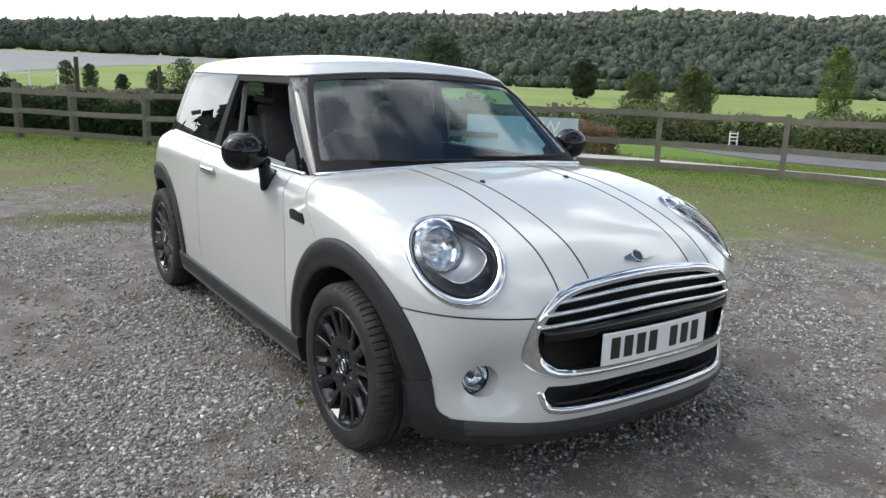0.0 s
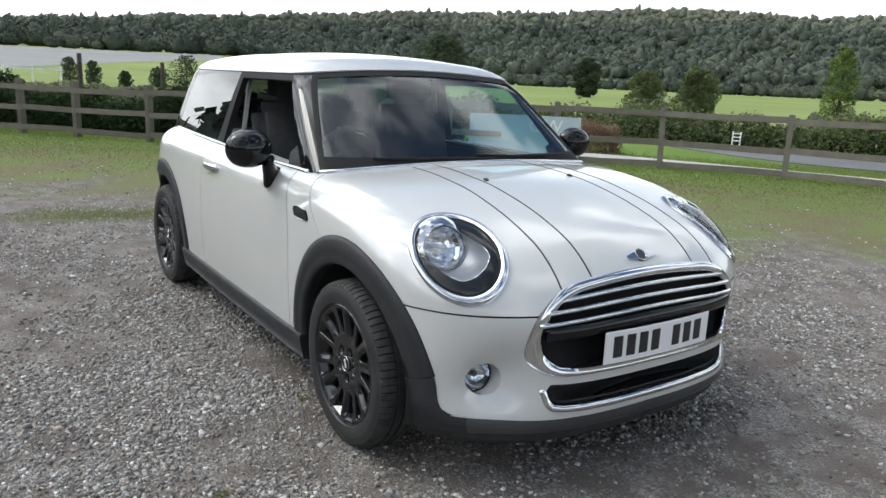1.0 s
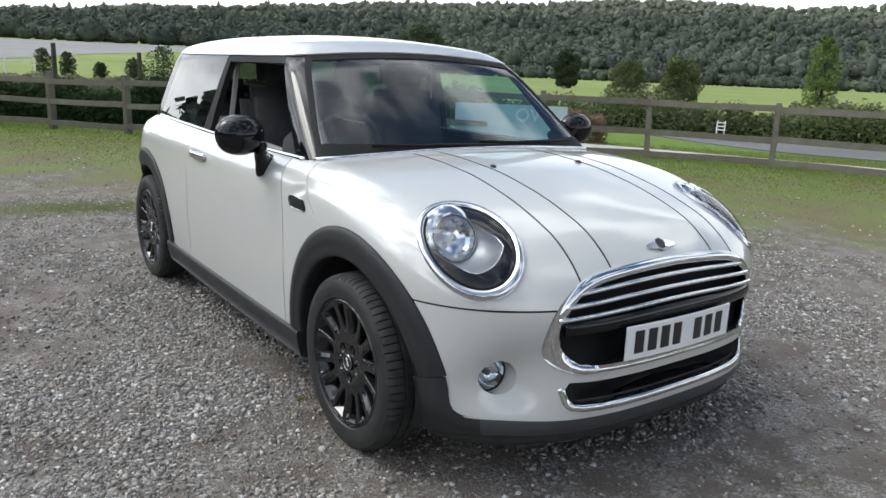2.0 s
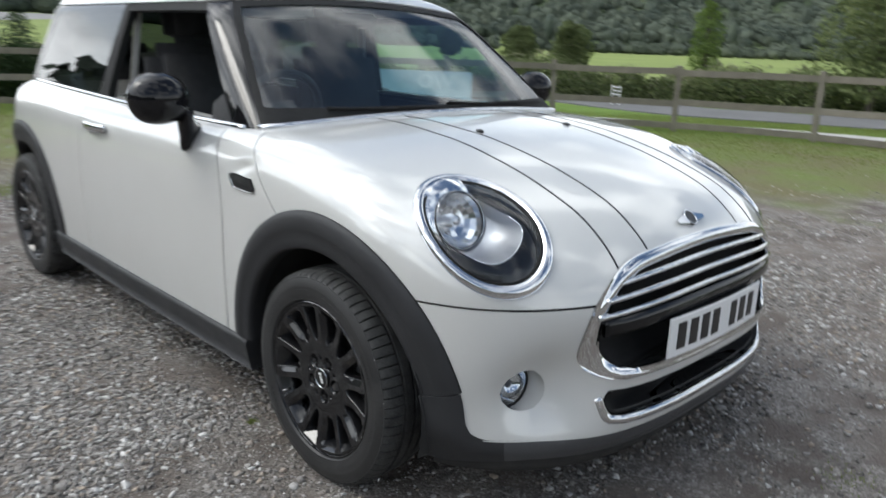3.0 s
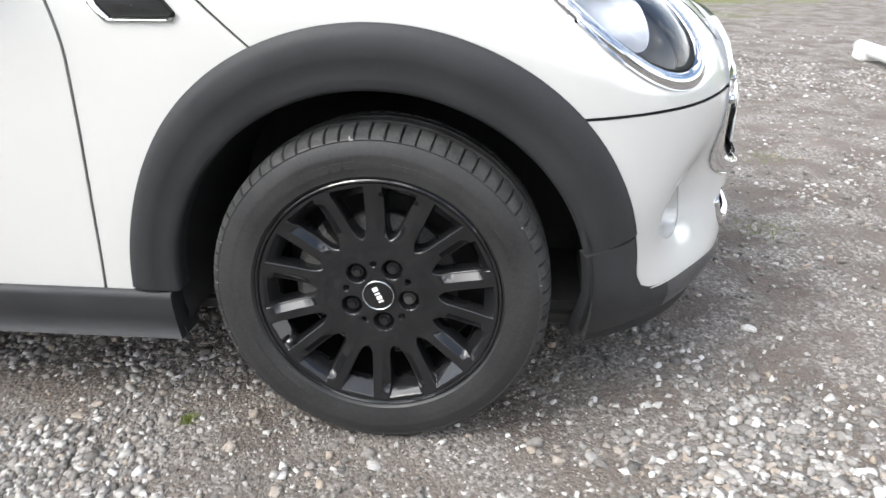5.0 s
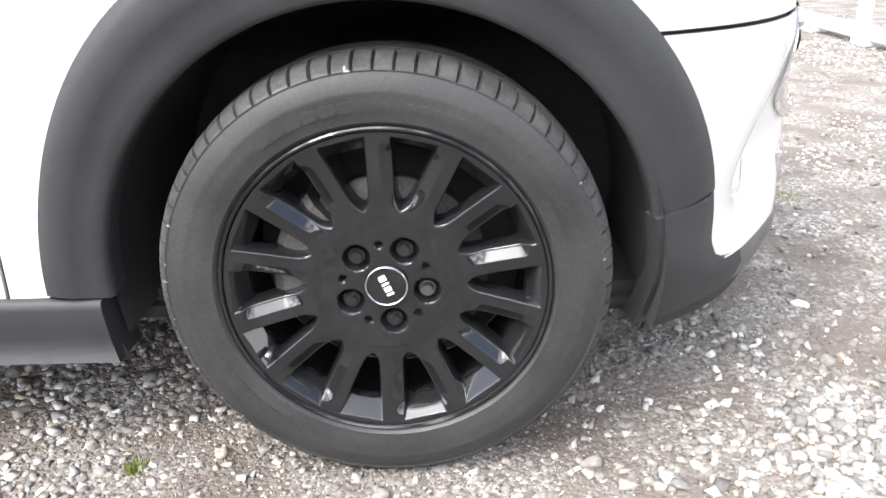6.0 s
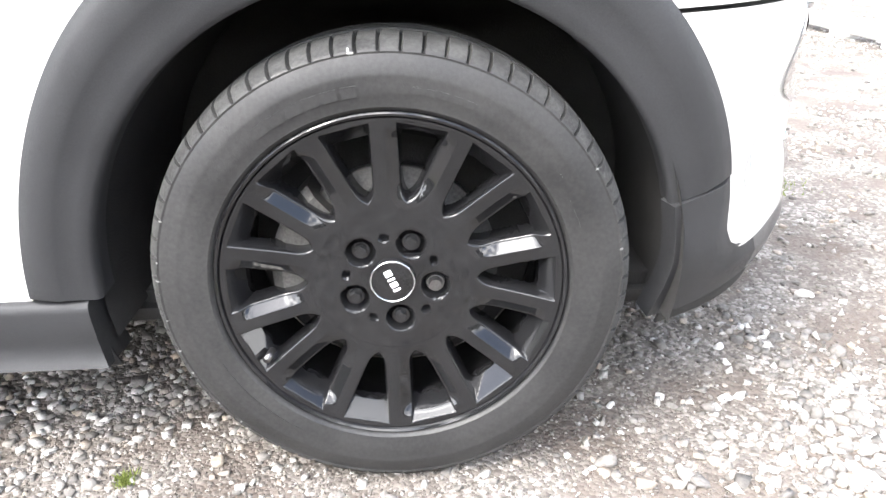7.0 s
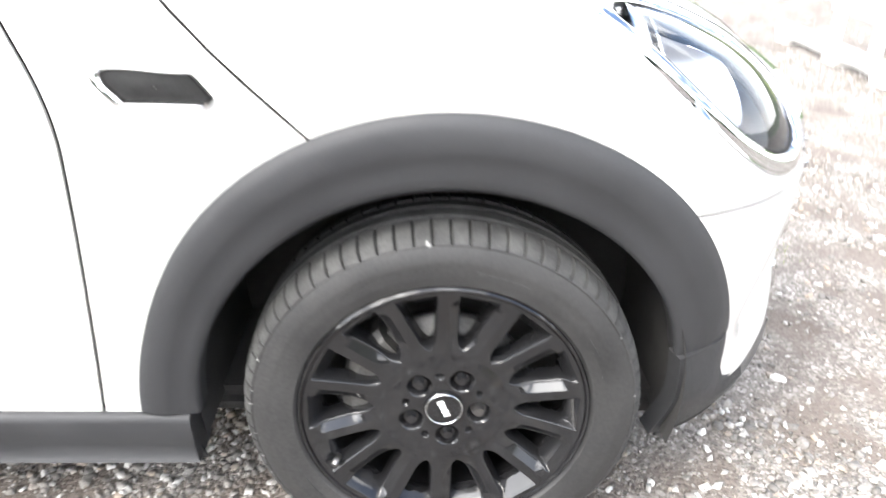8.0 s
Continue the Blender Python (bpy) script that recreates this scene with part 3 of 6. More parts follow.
arch_f = np.hypot(bx - FRONT_AXLE, bz - HUB_Z - 0.008) - 0.462 + arch_tuck(np.degrees(np.arctan2(bz - HUB_Z, bx - FRONT_AXLE)))
arch_r = np.hypot(bx - REAR_AXLE, bz - HUB_Z - 0.008) - 0.462
seam_bonnet = bx - (-0.425 + (0.965 - bz) / 0.215 * 0.235)
seam_door = bx - np.where(bz > 0.72, -0.497 - (bz - 0.72) ** 2 * 1.9, -0.497 - 0.02 * ((0.72 - bz) / 0.4) ** 2)
seam_tail = bx + 1.70 - 0.03 * (bz - 0.6)
bumper_top = 0.630 - bz
belt = 0.958 + 0.012 * np.clip((-bx - 0.4) / 2.0, 0, 1)
SILL_TOP, LIP_TOP = 0.302, 0.283


def oval(c, n, lean, major, minor):
    """Signed distance, roughly, from an oval drawn on the hull about c, seen along n."""
    n = np.array(n, float) / np.linalg.norm(n)
    u = np.cross((0, 0, 1), n)
    u /= np.linalg.norm(u)
    w = np.cross(n, u)
    a, b = math.cos(lean) * u + math.sin(lean) * w, -math.sin(lean) * u + math.cos(lean) * w
    return np.array(c, float), n, a * major, b * minor


LAMP = oval((0.390, -0.621, 0.789), (0.527, -0.488, 0.695), radians(124.7), 0.203, 0.1445)


def oval_field(grid, o, k=1.0):
    c, n, a, b = o
    d = grid - c
    return np.sqrt(((d @ a) / (a @ a)) ** 2 + ((d @ b) / (b @ b)) ** 2) - k


def oval_points(o, k, n, f=hull, lift=0.0):
    c, nrm, a, b = o
    t = np.linspace(0, 2 * np.pi, n, endpoint=False)
    base = c + k * (np.cos(t)[:, None] * a + np.sin(t)[:, None] * b) - nrm * 0.25
    p = meet(f, base, np.tile(nrm, (n, 1)), 0.6)
    return p + slope(f, p) * lift


def grille_field(y, z):
    """Negative inside the main grille: a wide rounded hexagon."""
    y = np.abs(y)
    top = z - (0.735 - 0.035 * (y / 0.42) ** 2)
    low = 0.439 - z
    flank_up = (y - 0.532) * 0.82 + (z - 0.565) * 0.62
    flank_low = (y - 0.532) * 0.95 - (z - 0.565) * 0.30
    return smax(smax(top, low, 0.04), smax(flank_up, flank_low, 0.10), 0.09)


def intake_field(y, z):
    y = np.abs(y)
    return smax(np.abs(z - 0.3665) - 0.037, y - 0.453 + (0.40 - z) * 0.3, 0.03)


def front_outline(field, cy, cz, n):
    """The zero line of a front-view field as points on the nose."""
    a = np.linspace(0, 2 * np.pi, n, endpoint=False)
    lo, hi = np.zeros(n), np.full(n, 0.8)
    for _ in range(40):
        m = (lo + hi) / 2
        neg = field(cy + m * np.cos(a), cz + m * np.sin(a)) < 0
        lo, hi = np.where(neg, m, lo), np.where(neg, hi, m)
    o = np.stack([np.full(n, 0.2), cy + lo * np.cos(a), cz + lo * np.sin(a)], -1)
    return meet(hull, o, np.tile((1.0, 0, 0), (n, 1)), 1.0)


front_only = np.where(bx > 0.25, 1.0, -1.0)
lamp_hole = oval_field(BODY, LAMP, 0.93)
grille_hole = np.where(bx > 0.3, grille_field(by, bz), 1.0)
intake_hole = np.where(bx > 0.3, intake_field(by, bz), 1.0)
FOG_Y, FOG_Z, FOG_R = -0.606, 0.408, 0.055
fog_hole = np.where(bx > 0.3, np.hypot(by + FOG_Y, bz - FOG_Z) - FOG_R, 1.0)


def outward(c):
    return np.array((0.0 if -2.45 < c[0] < 0 else (c[0] if c[0] > 0 else c[0] + 2.45), c[1], (c[2] - 0.5) * 1.2))


def panel(name, fields, mat, label="", both=True, grid=None, out=outward, thick=0.006):
    """A body panel on both sides of the car: one mesh across the middle, or one a side."""
    v, f = clipped(BODY if grid is None else grid, fields)
    f = orient(v, f, out)
    if both:
        return skin(name, *joined((v, f), mirrored(v, f)), mat, car, label, thick, hull)
    return [skin(name, *side, mat, car, label, thick, hull) for side in ((v, f), mirrored(v, f))]


panel("bonnet", [seam_bonnet - GAP, arch_f, -bumper_top - GAP, lamp_hole, grille_hole, belt + 0.06 - bz], PAINT, "white clamshell bonnet with two dark pinstripes")
corner = -smax(-arch_f, LIP_TOP - bz, 0.055)
panel("front_bumper", [bumper_top - GAP, corner, front_only, grille_hole, intake_hole, fog_hole], PAINT)
panel("front_wing", [-seam_bonnet - GAP, seam_door - GAP, arch_f, bz - SILL_TOP, belt - bz], PAINT, both=False)
panel("door", [-seam_door - GAP, seam_tail - GAP, bz - SILL_TOP, belt - bz], PAINT, both=False)
panel("rear_quarter", [-seam_tail - GAP, arch_r, bz - SILL_TOP, belt + 0.02 - bz], PAINT)

# dark structure behind the gaps
INNER = BODY.copy()
INNER = INNER - slope(hull, INNER) * 0.014
inner_cut = [np.hypot(bx - FRONT_AXLE, bz - HUB_Z) - 0.40, np.hypot(bx - REAR_AXLE, bz - HUB_Z) - 0.40, oval_field(BODY, LAMP, 0.97), grille_hole + 0.01, intake_hole + 0.01, fog_hole + 0.004, belt - 0.012 - bz]
inner_cut[-1] = np.where(bx > -0.35, 0.965 - bz, inner_cut[-1])
v, f = clipped(INNER, inner_cut)
f = orient(v, f, outward)
thicken(mesh_ob("body_shell", *joined((v, f), mirrored(v, f)), LINER, car), 0.004)


def side_at(x, z, lift=0.0):
    """A point on the car's right flank."""
    x, z = np.broadcast_arrays(np.asarray(x, float), np.asarray(z, float))
    o = np.stack([x, np.zeros_like(x), z], -1)
    d = np.zeros_like(o)
    d[..., 1] = -1
    p = meet(hull, o, d, 1.4)
    return p + slope(hull, p) * lift


def both_sides(name, v, f, mat, label="", parent=None):
    return [mesh_ob(name, *s, mat, parent or car, label) for s in ((v, f), mirrored(v, f))]


# wheel-arch cladding
def cladding(axle, a0, a1, r0, r1, n):
    """A flared plastic band round an arch from angle a0 to a1 (degrees, 0 ahead, 90 up)."""
    rows = []
    # across: outer edge tucked on the paint, shoulder, crease, flat, rolled lip
    across = ((1.0, -0.004), (1.0, 0.003), (0.985, 0.007), (0.80, 0.012), (0.53, 0.014), (0.49, 0.012), (0.22, 0.008), (0.06, 0.006), (0.0, 0.001), (0.0, -0.015), (0.02, -0.045))
    for a in np.radians(np.linspace(a0, a1, n)):
        row = []
        for s, lift in across:
            r = r0 + (r1 - (arch_tuck(math.degrees(a)) if axle == FRONT_AXLE else 0.0) - r0) * s
            x, z = axle + r * math.cos(a), HUB_Z + 0.008 * s + r * math.sin(a)
            row.append((x, z, lift))
        row = np.array(row)
        p = side_at(row[:, 0], np.clip(row[:, 1], 0.19, 0.8))
        p[:, 2] = row[:, 1]
        p[:, 1] -= row[:, 2]
        rows.append(p)
    v, f = loft(rows)
    return v, orient(v, f, lambda c: np.array((0, -1.0, 0)) + 0.6 * (np.array((axle, c[1], HUB_Z)) - c))


for ob in both_sides("wheel_arch_trim", *cladding(0.0, 181.0, 11.5, 0.372, 0.470, 90), PLASTIC, "black textured plastic arch trim"):
    pass
for ob in both_sides("rear_arch_trim", *cladding(REAR_AXLE, 190.0, -1.0, 0.372, 0.470, 80), PLASTIC):
    pass

# inner wheel arches
for axle in (FRONT_AXLE, REAR_AXLE):
    rows = []
    for a in np.radians(np.linspace(-14, 192, 48)):
        rows.append([(axle + 0.385 * math.cos(a), y, HUB_Z + 0.385 * math.sin(a)) for y in (-0.80, -0.74, -0.62, -0.5, -0.42)])
    v, f = loft(rows)
    wall = [(axle, -0.42, HUB_Z)] + [(axle + 0.385 * math.cos(a), -0.42, HUB_Z + 0.385 * math.sin(a)) for a in np.radians(np.linspace(-14, 192, 48))]
    wf = [(0, i, i + 1) for i in range(1, 48)]
    both_sides("arch_liner", *joined((v, f), (np.array(wall), wf)), LINER)

# sills
rows = []
for x in np.linspace(-0.388, -2.13, 60):
    base = side_at(np.full(7, x), np.array((0.300, 0.303, 0.299, 0.288, 0.245, 0.195, 0.19)))
    base[:, 1] -= np.array((-0.03, 0.004, 0.012, 0.015, 0.013, 0.006, -0.08))
    rows.append(base)
v, f = loft(rows)
v, f = joined((v, f), (rows[0], [tuple(range(7))]), (rows[-1], [tuple(range(6, -1, -1))]))
both_sides("sill_trim", v, orient(v, f, lambda c: np.array((0.2 if c[0] > -0.389 else 0, -1.0, 0.1))), PLASTIC, "black plastic sill")

# lower front: plastic that runs on from the arch under the bumper and across as a chin
low_line = bz - 0.207 - 0.024 * np.clip((bx - 0.42) / 0.16, 0, 1)
under = [0.004 - corner, np.hypot(bx, bz - HUB_Z) - 0.372, low_line, bx - 0.2, bx * math.tan(radians(12.0)) + HUB_Z - bz]
swell = 0.003 + 0.010 * np.clip(-corner / 0.016, 0, 1) - 0.020 * np.clip((0.30 - bz) / 0.09, 0, 1)
LIPGRID = BODY + slope(hull, BODY) * swell[..., None]
v, f = clipped(LIPGRID, under + [0.540 - bx])
f = orient(v, f, outward)
for side in ((v, f), mirrored(v, f)):
    skin("lower_arch_trim", *side, PLASTIC, car, "", 0.030)
v, f = clipped(LIPGRID, under + [bx - 0.540])
f = orient(v, f, outward)
skin("front_lip", *joined((v, f), mirrored(v, f)), CHIN, car, "satin grey plastic chin", 0.030)

# floor pan
part("floor_pan", block(3.35, 1.40, 0.05, (-1.25, 0, 0.215), 0.02), LINER, car)

# pinstripes: two thin dark lines each side of the bonnet
def stripe(y0, y1, lift=0.0008):
    x = np.linspace(-0.335, 0.69, 60)
    t = (x + 0.335) / 1.025
    y = y0 + (y1 - y0) * t ** 1.3
    o = np.stack([x, y, np.full(60, 0.5)], -1)
    p = meet(hull, o, np.tile((0, 0, 1.0), (60, 1)), 0.8)
    keep = grille_field(p[:, 1], p[:, 2]) > 0.003
    p = p[keep]
    n = slope(hull, p)
    return sweep(p + n * lift, [(0.0007, -0.0026), (0.0007, 0.0026), (-0.001, 0.0026), (-0.001, -0.0026)], up=n)


for s in (-1, 1):
    for y0, y1 in ((0.355, 0.385), (0.240, 0.255)):
        mesh_ob("pinstripe", *stripe(s * y0, s * y1), INK, car, smooth=False)

# ---- headlights ----
def headlight(side):
    m = np.array((1.0, side * -1.0, 1.0))
    base = new("headlight")
    base.parent = car
    tagged(base, label="round headlight with chrome surround and clear lens")

    def put(name, v, f, mat, label="", smooth=True):
        v = np.asarray(v, float) * m
        if side == 1:
            f = [tuple(reversed(q)) for q in f]
        return mesh_ob(name, v, f, mat, base, label, smooth)

    n = 72
    mid = oval_points(LAMP, 0.945, n, lift=0.0)
    up = slope(hull, mid)
    rows = [oval_points(LAMP, k, n, lift=h) for k, h in ((1.04, -0.004), (1.032, 0.004), (1.015, 0.009), (0.955, 0.013), (0.885, 0.010), (0.872, 0.003), (0.865, -0.010), (0.86, -0.03))]
    v, f = loft(np.array(rows), closed_v=True)
    put("chrome_ring", v, orient(v, f, lambda c: LAMP[1]), CHROME)
    # black gasket
    rows = [oval_points(LAMP, k, n, lift=h) for k, h in ((0.872, 0.002), (0.862, 0.007), (0.842, 0.005), (0.838, -0.03))]
    v, f = loft(np.array(rows), closed_v=True)
    put("gasket", v, orient(v, f, lambda c: LAMP[1]), MESH_BLACK)
    # lens
    rows = [oval_points(LAMP, k, n, lift=h) for k, h in ((0.848, 0.003), (0.74, 0.010), (0.55, 0.015), (0.3, 0.018), (0.05, 0.019))]
    v, f = loft(np.array(rows), closed_v=True)
    f = f + [tuple((len(rows) - 1) * n + i for i in range(n))]
    lens = put("lens", v, orient(v, f, lambda c: LAMP[1]), LENS)
    lens.visible_shadow = False
    # dark housing that falls back into the wing
    n_ = LAMP[1]
    rows = [oval_points(LAMP, k, n, lift=-0.004) - n_ * dep for k, dep in ((0.850, 0.0), (0.845, 0.035), (0.80, 0.085), (0.60, 0.125), (0.30, 0.135), (0.02, 0.136))]
    v, f = loft(np.array(rows), closed_v=True)
    put("housing", v, orient(v, f, lambda c: n_), GREY_HOUSING)

    def inside(along, across, dep):
        """A spot under the lens, by its place on the lamp's long and short axes and its depth."""
        base_ = LAMP[0] + along * LAMP[2] / np.linalg.norm(LAMP[2]) + across * LAMP[3] / np.linalg.norm(LAMP[3]) - n_ * 0.25
        return meet(hull, base_[None], n_[None], 0.6)[0] - n_ * dep

    # main lamp: a faceted bowl that looks ahead, in a dark collar with a bright rim
    ahead = np.array((0.93, -0.12, 0.34))
    ahead /= np.linalg.norm(ahead)
    u = np.cross((0, 0, 1), ahead)
    u /= np.linalg.norm(u)
    w = np.cross(ahead, u)
    c0 = inside(0.066, 0.016, 0.048)
    turn_of = lambda m_: np.linspace(0, 2 * np.pi, m_, endpoint=False)

    def circ(r, d, m_):
        a = turn_of(m_)
        return c0 + r * (np.cos(a)[:, None] * u + np.sin(a)[:, None] * w) - ahead * d

    v, f = loft(np.array([circ(r, d, 24) for r, d in ((0.070, 0.002), (0.063, 0.016), (0.052, 0.028), (0.039, 0.036), (0.022, 0.041), (0.001, 0.043))]), closed_v=True)
    put("reflector", v, orient(v, f, lambda c: ahead), SILVER, "bright silver faceted reflector bowl", False)
    v, f = loft(np.array([circ(r, d, 48) for r, d in ((0.0755, 0.022), (0.0760, 0.0), (0.0740, -0.003), (0.0710, -0.001), (0.0700, 0.004))]), closed_v=True)
    put("reflector_rim", v, orient(v, f, lambda c: ahead + 8 * (c - c0)), MESH_BLACK)
    put("rim_line", *sweep(circ(0.0738, -0.003, 48), ring(0.0012, 0.0012, 6), closed=True, up=np.tile(ahead, (48, 1))), SILVER)
    v, f = loft(np.array([circ(r, d, 20) for r, d in ((0.015, 0.042), (0.015, 0.018), (0.012, 0.013), (0.001, 0.012))]), closed_v=True)
    put("bulb", v, orient(v, f, lambda c: ahead), CHROME)
    # satin shroud that flares from the bowl to a bright edge
    u2, w2 = u - (u @ n_) * n_, w - (w @ n_) * n_
    u2, w2 = u2 / np.linalg.norm(u2), w2 / np.linalg.norm(w2)
    a = turn_of(48)
    edge_ = inside(-0.024, -0.020, 0.034) + 0.080 * (np.cos(a)[:, None] * u2 + np.sin(a)[:, None] * w2)
    start_ = circ(0.0755, 0.006, 48)
    # it flares on the inner side alone; on the outer side a short bright apron meets the housing
    away = inside(-0.024, -0.020, 0.034) - c0
    away /= np.linalg.norm(away)
    toward = (np.cos(a)[:, None] * u + np.sin(a)[:, None] * w) @ away
    share = np.clip((toward + 0.25) / 0.75, 0, 1)
    share = (share * share * (3 - 2 * share))[:, None]
    edge_ = start_ + (edge_ - start_) * share
    v, f = loft(np.array([start_ + (edge_ - start_) * t - n_ * 0.014 * math.sin(math.pi * t) * share for t in np.linspace(0, 1, 7)]), closed_v=True)
    put("shroud", v, orient(v, f, lambda c: n_), SATIN, "satin grey shroud")
    lit_side = np.where(share[:, 0] > 0.6)[0]
    first_ = lit_side[np.argmax(np.diff(lit_side, prepend=lit_side[-1] - 48))]
    arc = edge_[(first_ + np.arange(len(lit_side))) % 48]
    put("shroud_edge", *sweep(arc, ring(0.0011, 0.0011, 6), up=np.tile(n_, (len(arc), 1))), SILVER)
    apron = [start_ + (np.cos(a)[:, None] * u + np.sin(a)[:, None] * w) * d * (1 - share) - ahead * z_ for d, z_ in ((0.0, 0.0), (0.016, 0.006), (0.034, 0.022))]
    v, f = loft(np.array(apron), closed_v=True)
    put("apron", v, orient(v, f, lambda c: ahead), SILVER, "bright apron round the bowl")


for s in (1, -1):
    headlight(s)

# ---- grille ----
grille = new("grille")
grille.parent = car
tagged(grille, label="wide black grille in a chrome surround")
n = 160
outer = front_outline(lambda y, z: grille_field(y, z) - 0.006, 0.0, 0.58, n)
nrm = slope(hull, outer)
def band(y, z):
    """Width of the chrome surround: broad at the flanks, thin along the foot."""
    return 0.022 + 0.016 * np.clip((np.abs(y) - 0.40) / 0.12, 0, 1) - 0.008 * np.clip((0.47 - z) / 0.03, 0, 1) * np.clip((0.46 - np.abs(y)) / 0.05, 0, 1)


inwards = front_outline(lambda y, z: grille_field(y, z) + band(y, z), 0.0, 0.58, n)
# the chrome lies flatter where the nose turns to the flank
proud = nrm * (1 - 0.68 * np.clip((np.abs(outer[:, 1:2]) - 0.40) / 0.10, 0, 1))
rows = [outer - nrm * 0.006, outer + proud * 0.010, outer * 0.72 + inwards * 0.28 + proud * 0.020, outer * 0.4 + inwards * 0.6 + proud * 0.021, inwards + proud * 0.012, inwards - nrm * 0.002]
v, f = loft(np.array(rows), closed_v=True)
mesh_ob("chrome_surround", v, orient(v, f, lambda c: np.array((1.0, 0, 0))), CHROME, grille)
deep = front_outline(lambda y, z: grille_field(y, z) + band(y, z) - 0.006, 0.0, 0.58, n)
gp = [inwards + proud * 0.003] + [deep * (1, k, 1) - np.array((0.03 + 0.02 * (1 - k), 0, 0)) for k in np.linspace(1, 0, 8)]
v, f = loft(np.array(gp), closed_v=True)
mesh_ob("grille_back", v, orient(v, f, lambda c: np.array((1.0, 0, 0))), MESH_BLACK, grille)


def front_bar(z, half, lift, tall, deep_, mat, name, parent, label="", drop=0.0):
    """A bar across the nose that follows its curve."""
    y = np.linspace(-half, half, 70)
    zz = z - drop * (y / half) ** 2
    o = np.stack([np.full(70, 0.2), y, zz], -1)
    p = meet(hull, o, np.tile((1.0, 0, 0), (70, 1)), 1.0)
    nn = slope(hull, p)
    v, f = sweep(p + nn * lift, [(a * deep_, b * tall) for a, b in ring(0.5, 0.5, 12)], up=nn)
    return mesh_ob(name, v, f, mat, parent, label)


for z, half in ((0.692, 0.415), (0.658, 0.455), (0.622, 0.480)):
    front_bar(z, half, 0.006, 0.016, 0.016, CHROME, "chrome_slat", grille, drop=0.022)
front_bar(0.583, 0.458, -0.001, 0.050, 0.026, BLACK_GLOSS, "bumper_bar", grille, "gloss black bar", drop=0.012)

# number plate on the grille: white, with plain bars for its characters
plate = new("number_plate")
plate.parent = car
tagged(plate, label="white number plate with a row of black characters")
part("plate_holder", block(0.022, 0.44, 0.098, (0.724, 0, 0.512), 0.006), MESH_BLACK, plate, "black backing behind the plate")
ys = np.linspace(-0.26, 0.26, 27)
plate_x = lambda y: 0.7445 - 0.012 * (y / 0.26) ** 2
rows = [[(plate_x(y) + dx, y, z) for dx, z in ((-0.003, 0.4565), (0.0, 0.4565), (0.0015, 0.458), (0.0015, 0.566), (0.0, 0.5675), (-0.003, 0.5675))] for y in ys]
v, f = loft(rows, closed_v=True)
f = orient(v, f, lambda c: c - np.array((plate_x(c[1]) - 0.0007, c[1], 0.512))) + [tuple(range(6)), tuple(len(v) - 1 - i for i in range(6))]
mesh_ob("plate_board", v, f, PLATE_WHITE, plate, smooth=False)
for y in (-0.205, -0.147, -0.089, -0.031, 0.075, 0.135, 0.195):
    ob = part("plate_bar", block(0.002, 0.040, 0.074, (0, 0, 0), 0.0008), INK, plate)
    ob.matrix_local = pose(plate_x(y) + 0.0018, y, 0.513, 0, 0, math.degrees(0.355 * y))

# lower intake with a chrome blade under it
intake = new("lower_intake")
intake.parent = car
tagged(intake, label="black lower air intake with a chrome blade")
edge = front_outline(lambda y, z: intake_field(y, z) + 0.004, 0.0, 0.366, n)
gp = [edge * (1, k, 1) - np.array((0.02 + 0.05 * (1 - k) ** 0.5, 0, 0)) for k in np.linspace(1, 0, 8)]
gp[0] = edge - np.array((0.002, 0, 0))
v, f = loft(np.array(gp), closed_v=True)
mesh_ob("intake_back", v, orient(v, f, lambda c: np.array((1.0, 0, 0))), MESH_BLACK, intake)
rim_ = front_outline(lambda y, z: intake_field(y, z) - 0.010, 0.0, 0.366, 320)
low_half = rim_[(rim_[:, 2] < 0.392)]
low_half = low_half[np.argsort(np.arctan2(low_half[:, 1], 0.50 - low_half[:, 2]))]
low_up = slope(hull, low_half)
mesh_ob("chrome_blade", *sweep(low_half + low_up * (0.004 - 0.012 * np.clip((np.abs(low_half[:, 1:2]) - 0.36) / 0.10, 0, 1)), ring(0.0135, 0.012, 14), up=low_up), CHROME, intake)

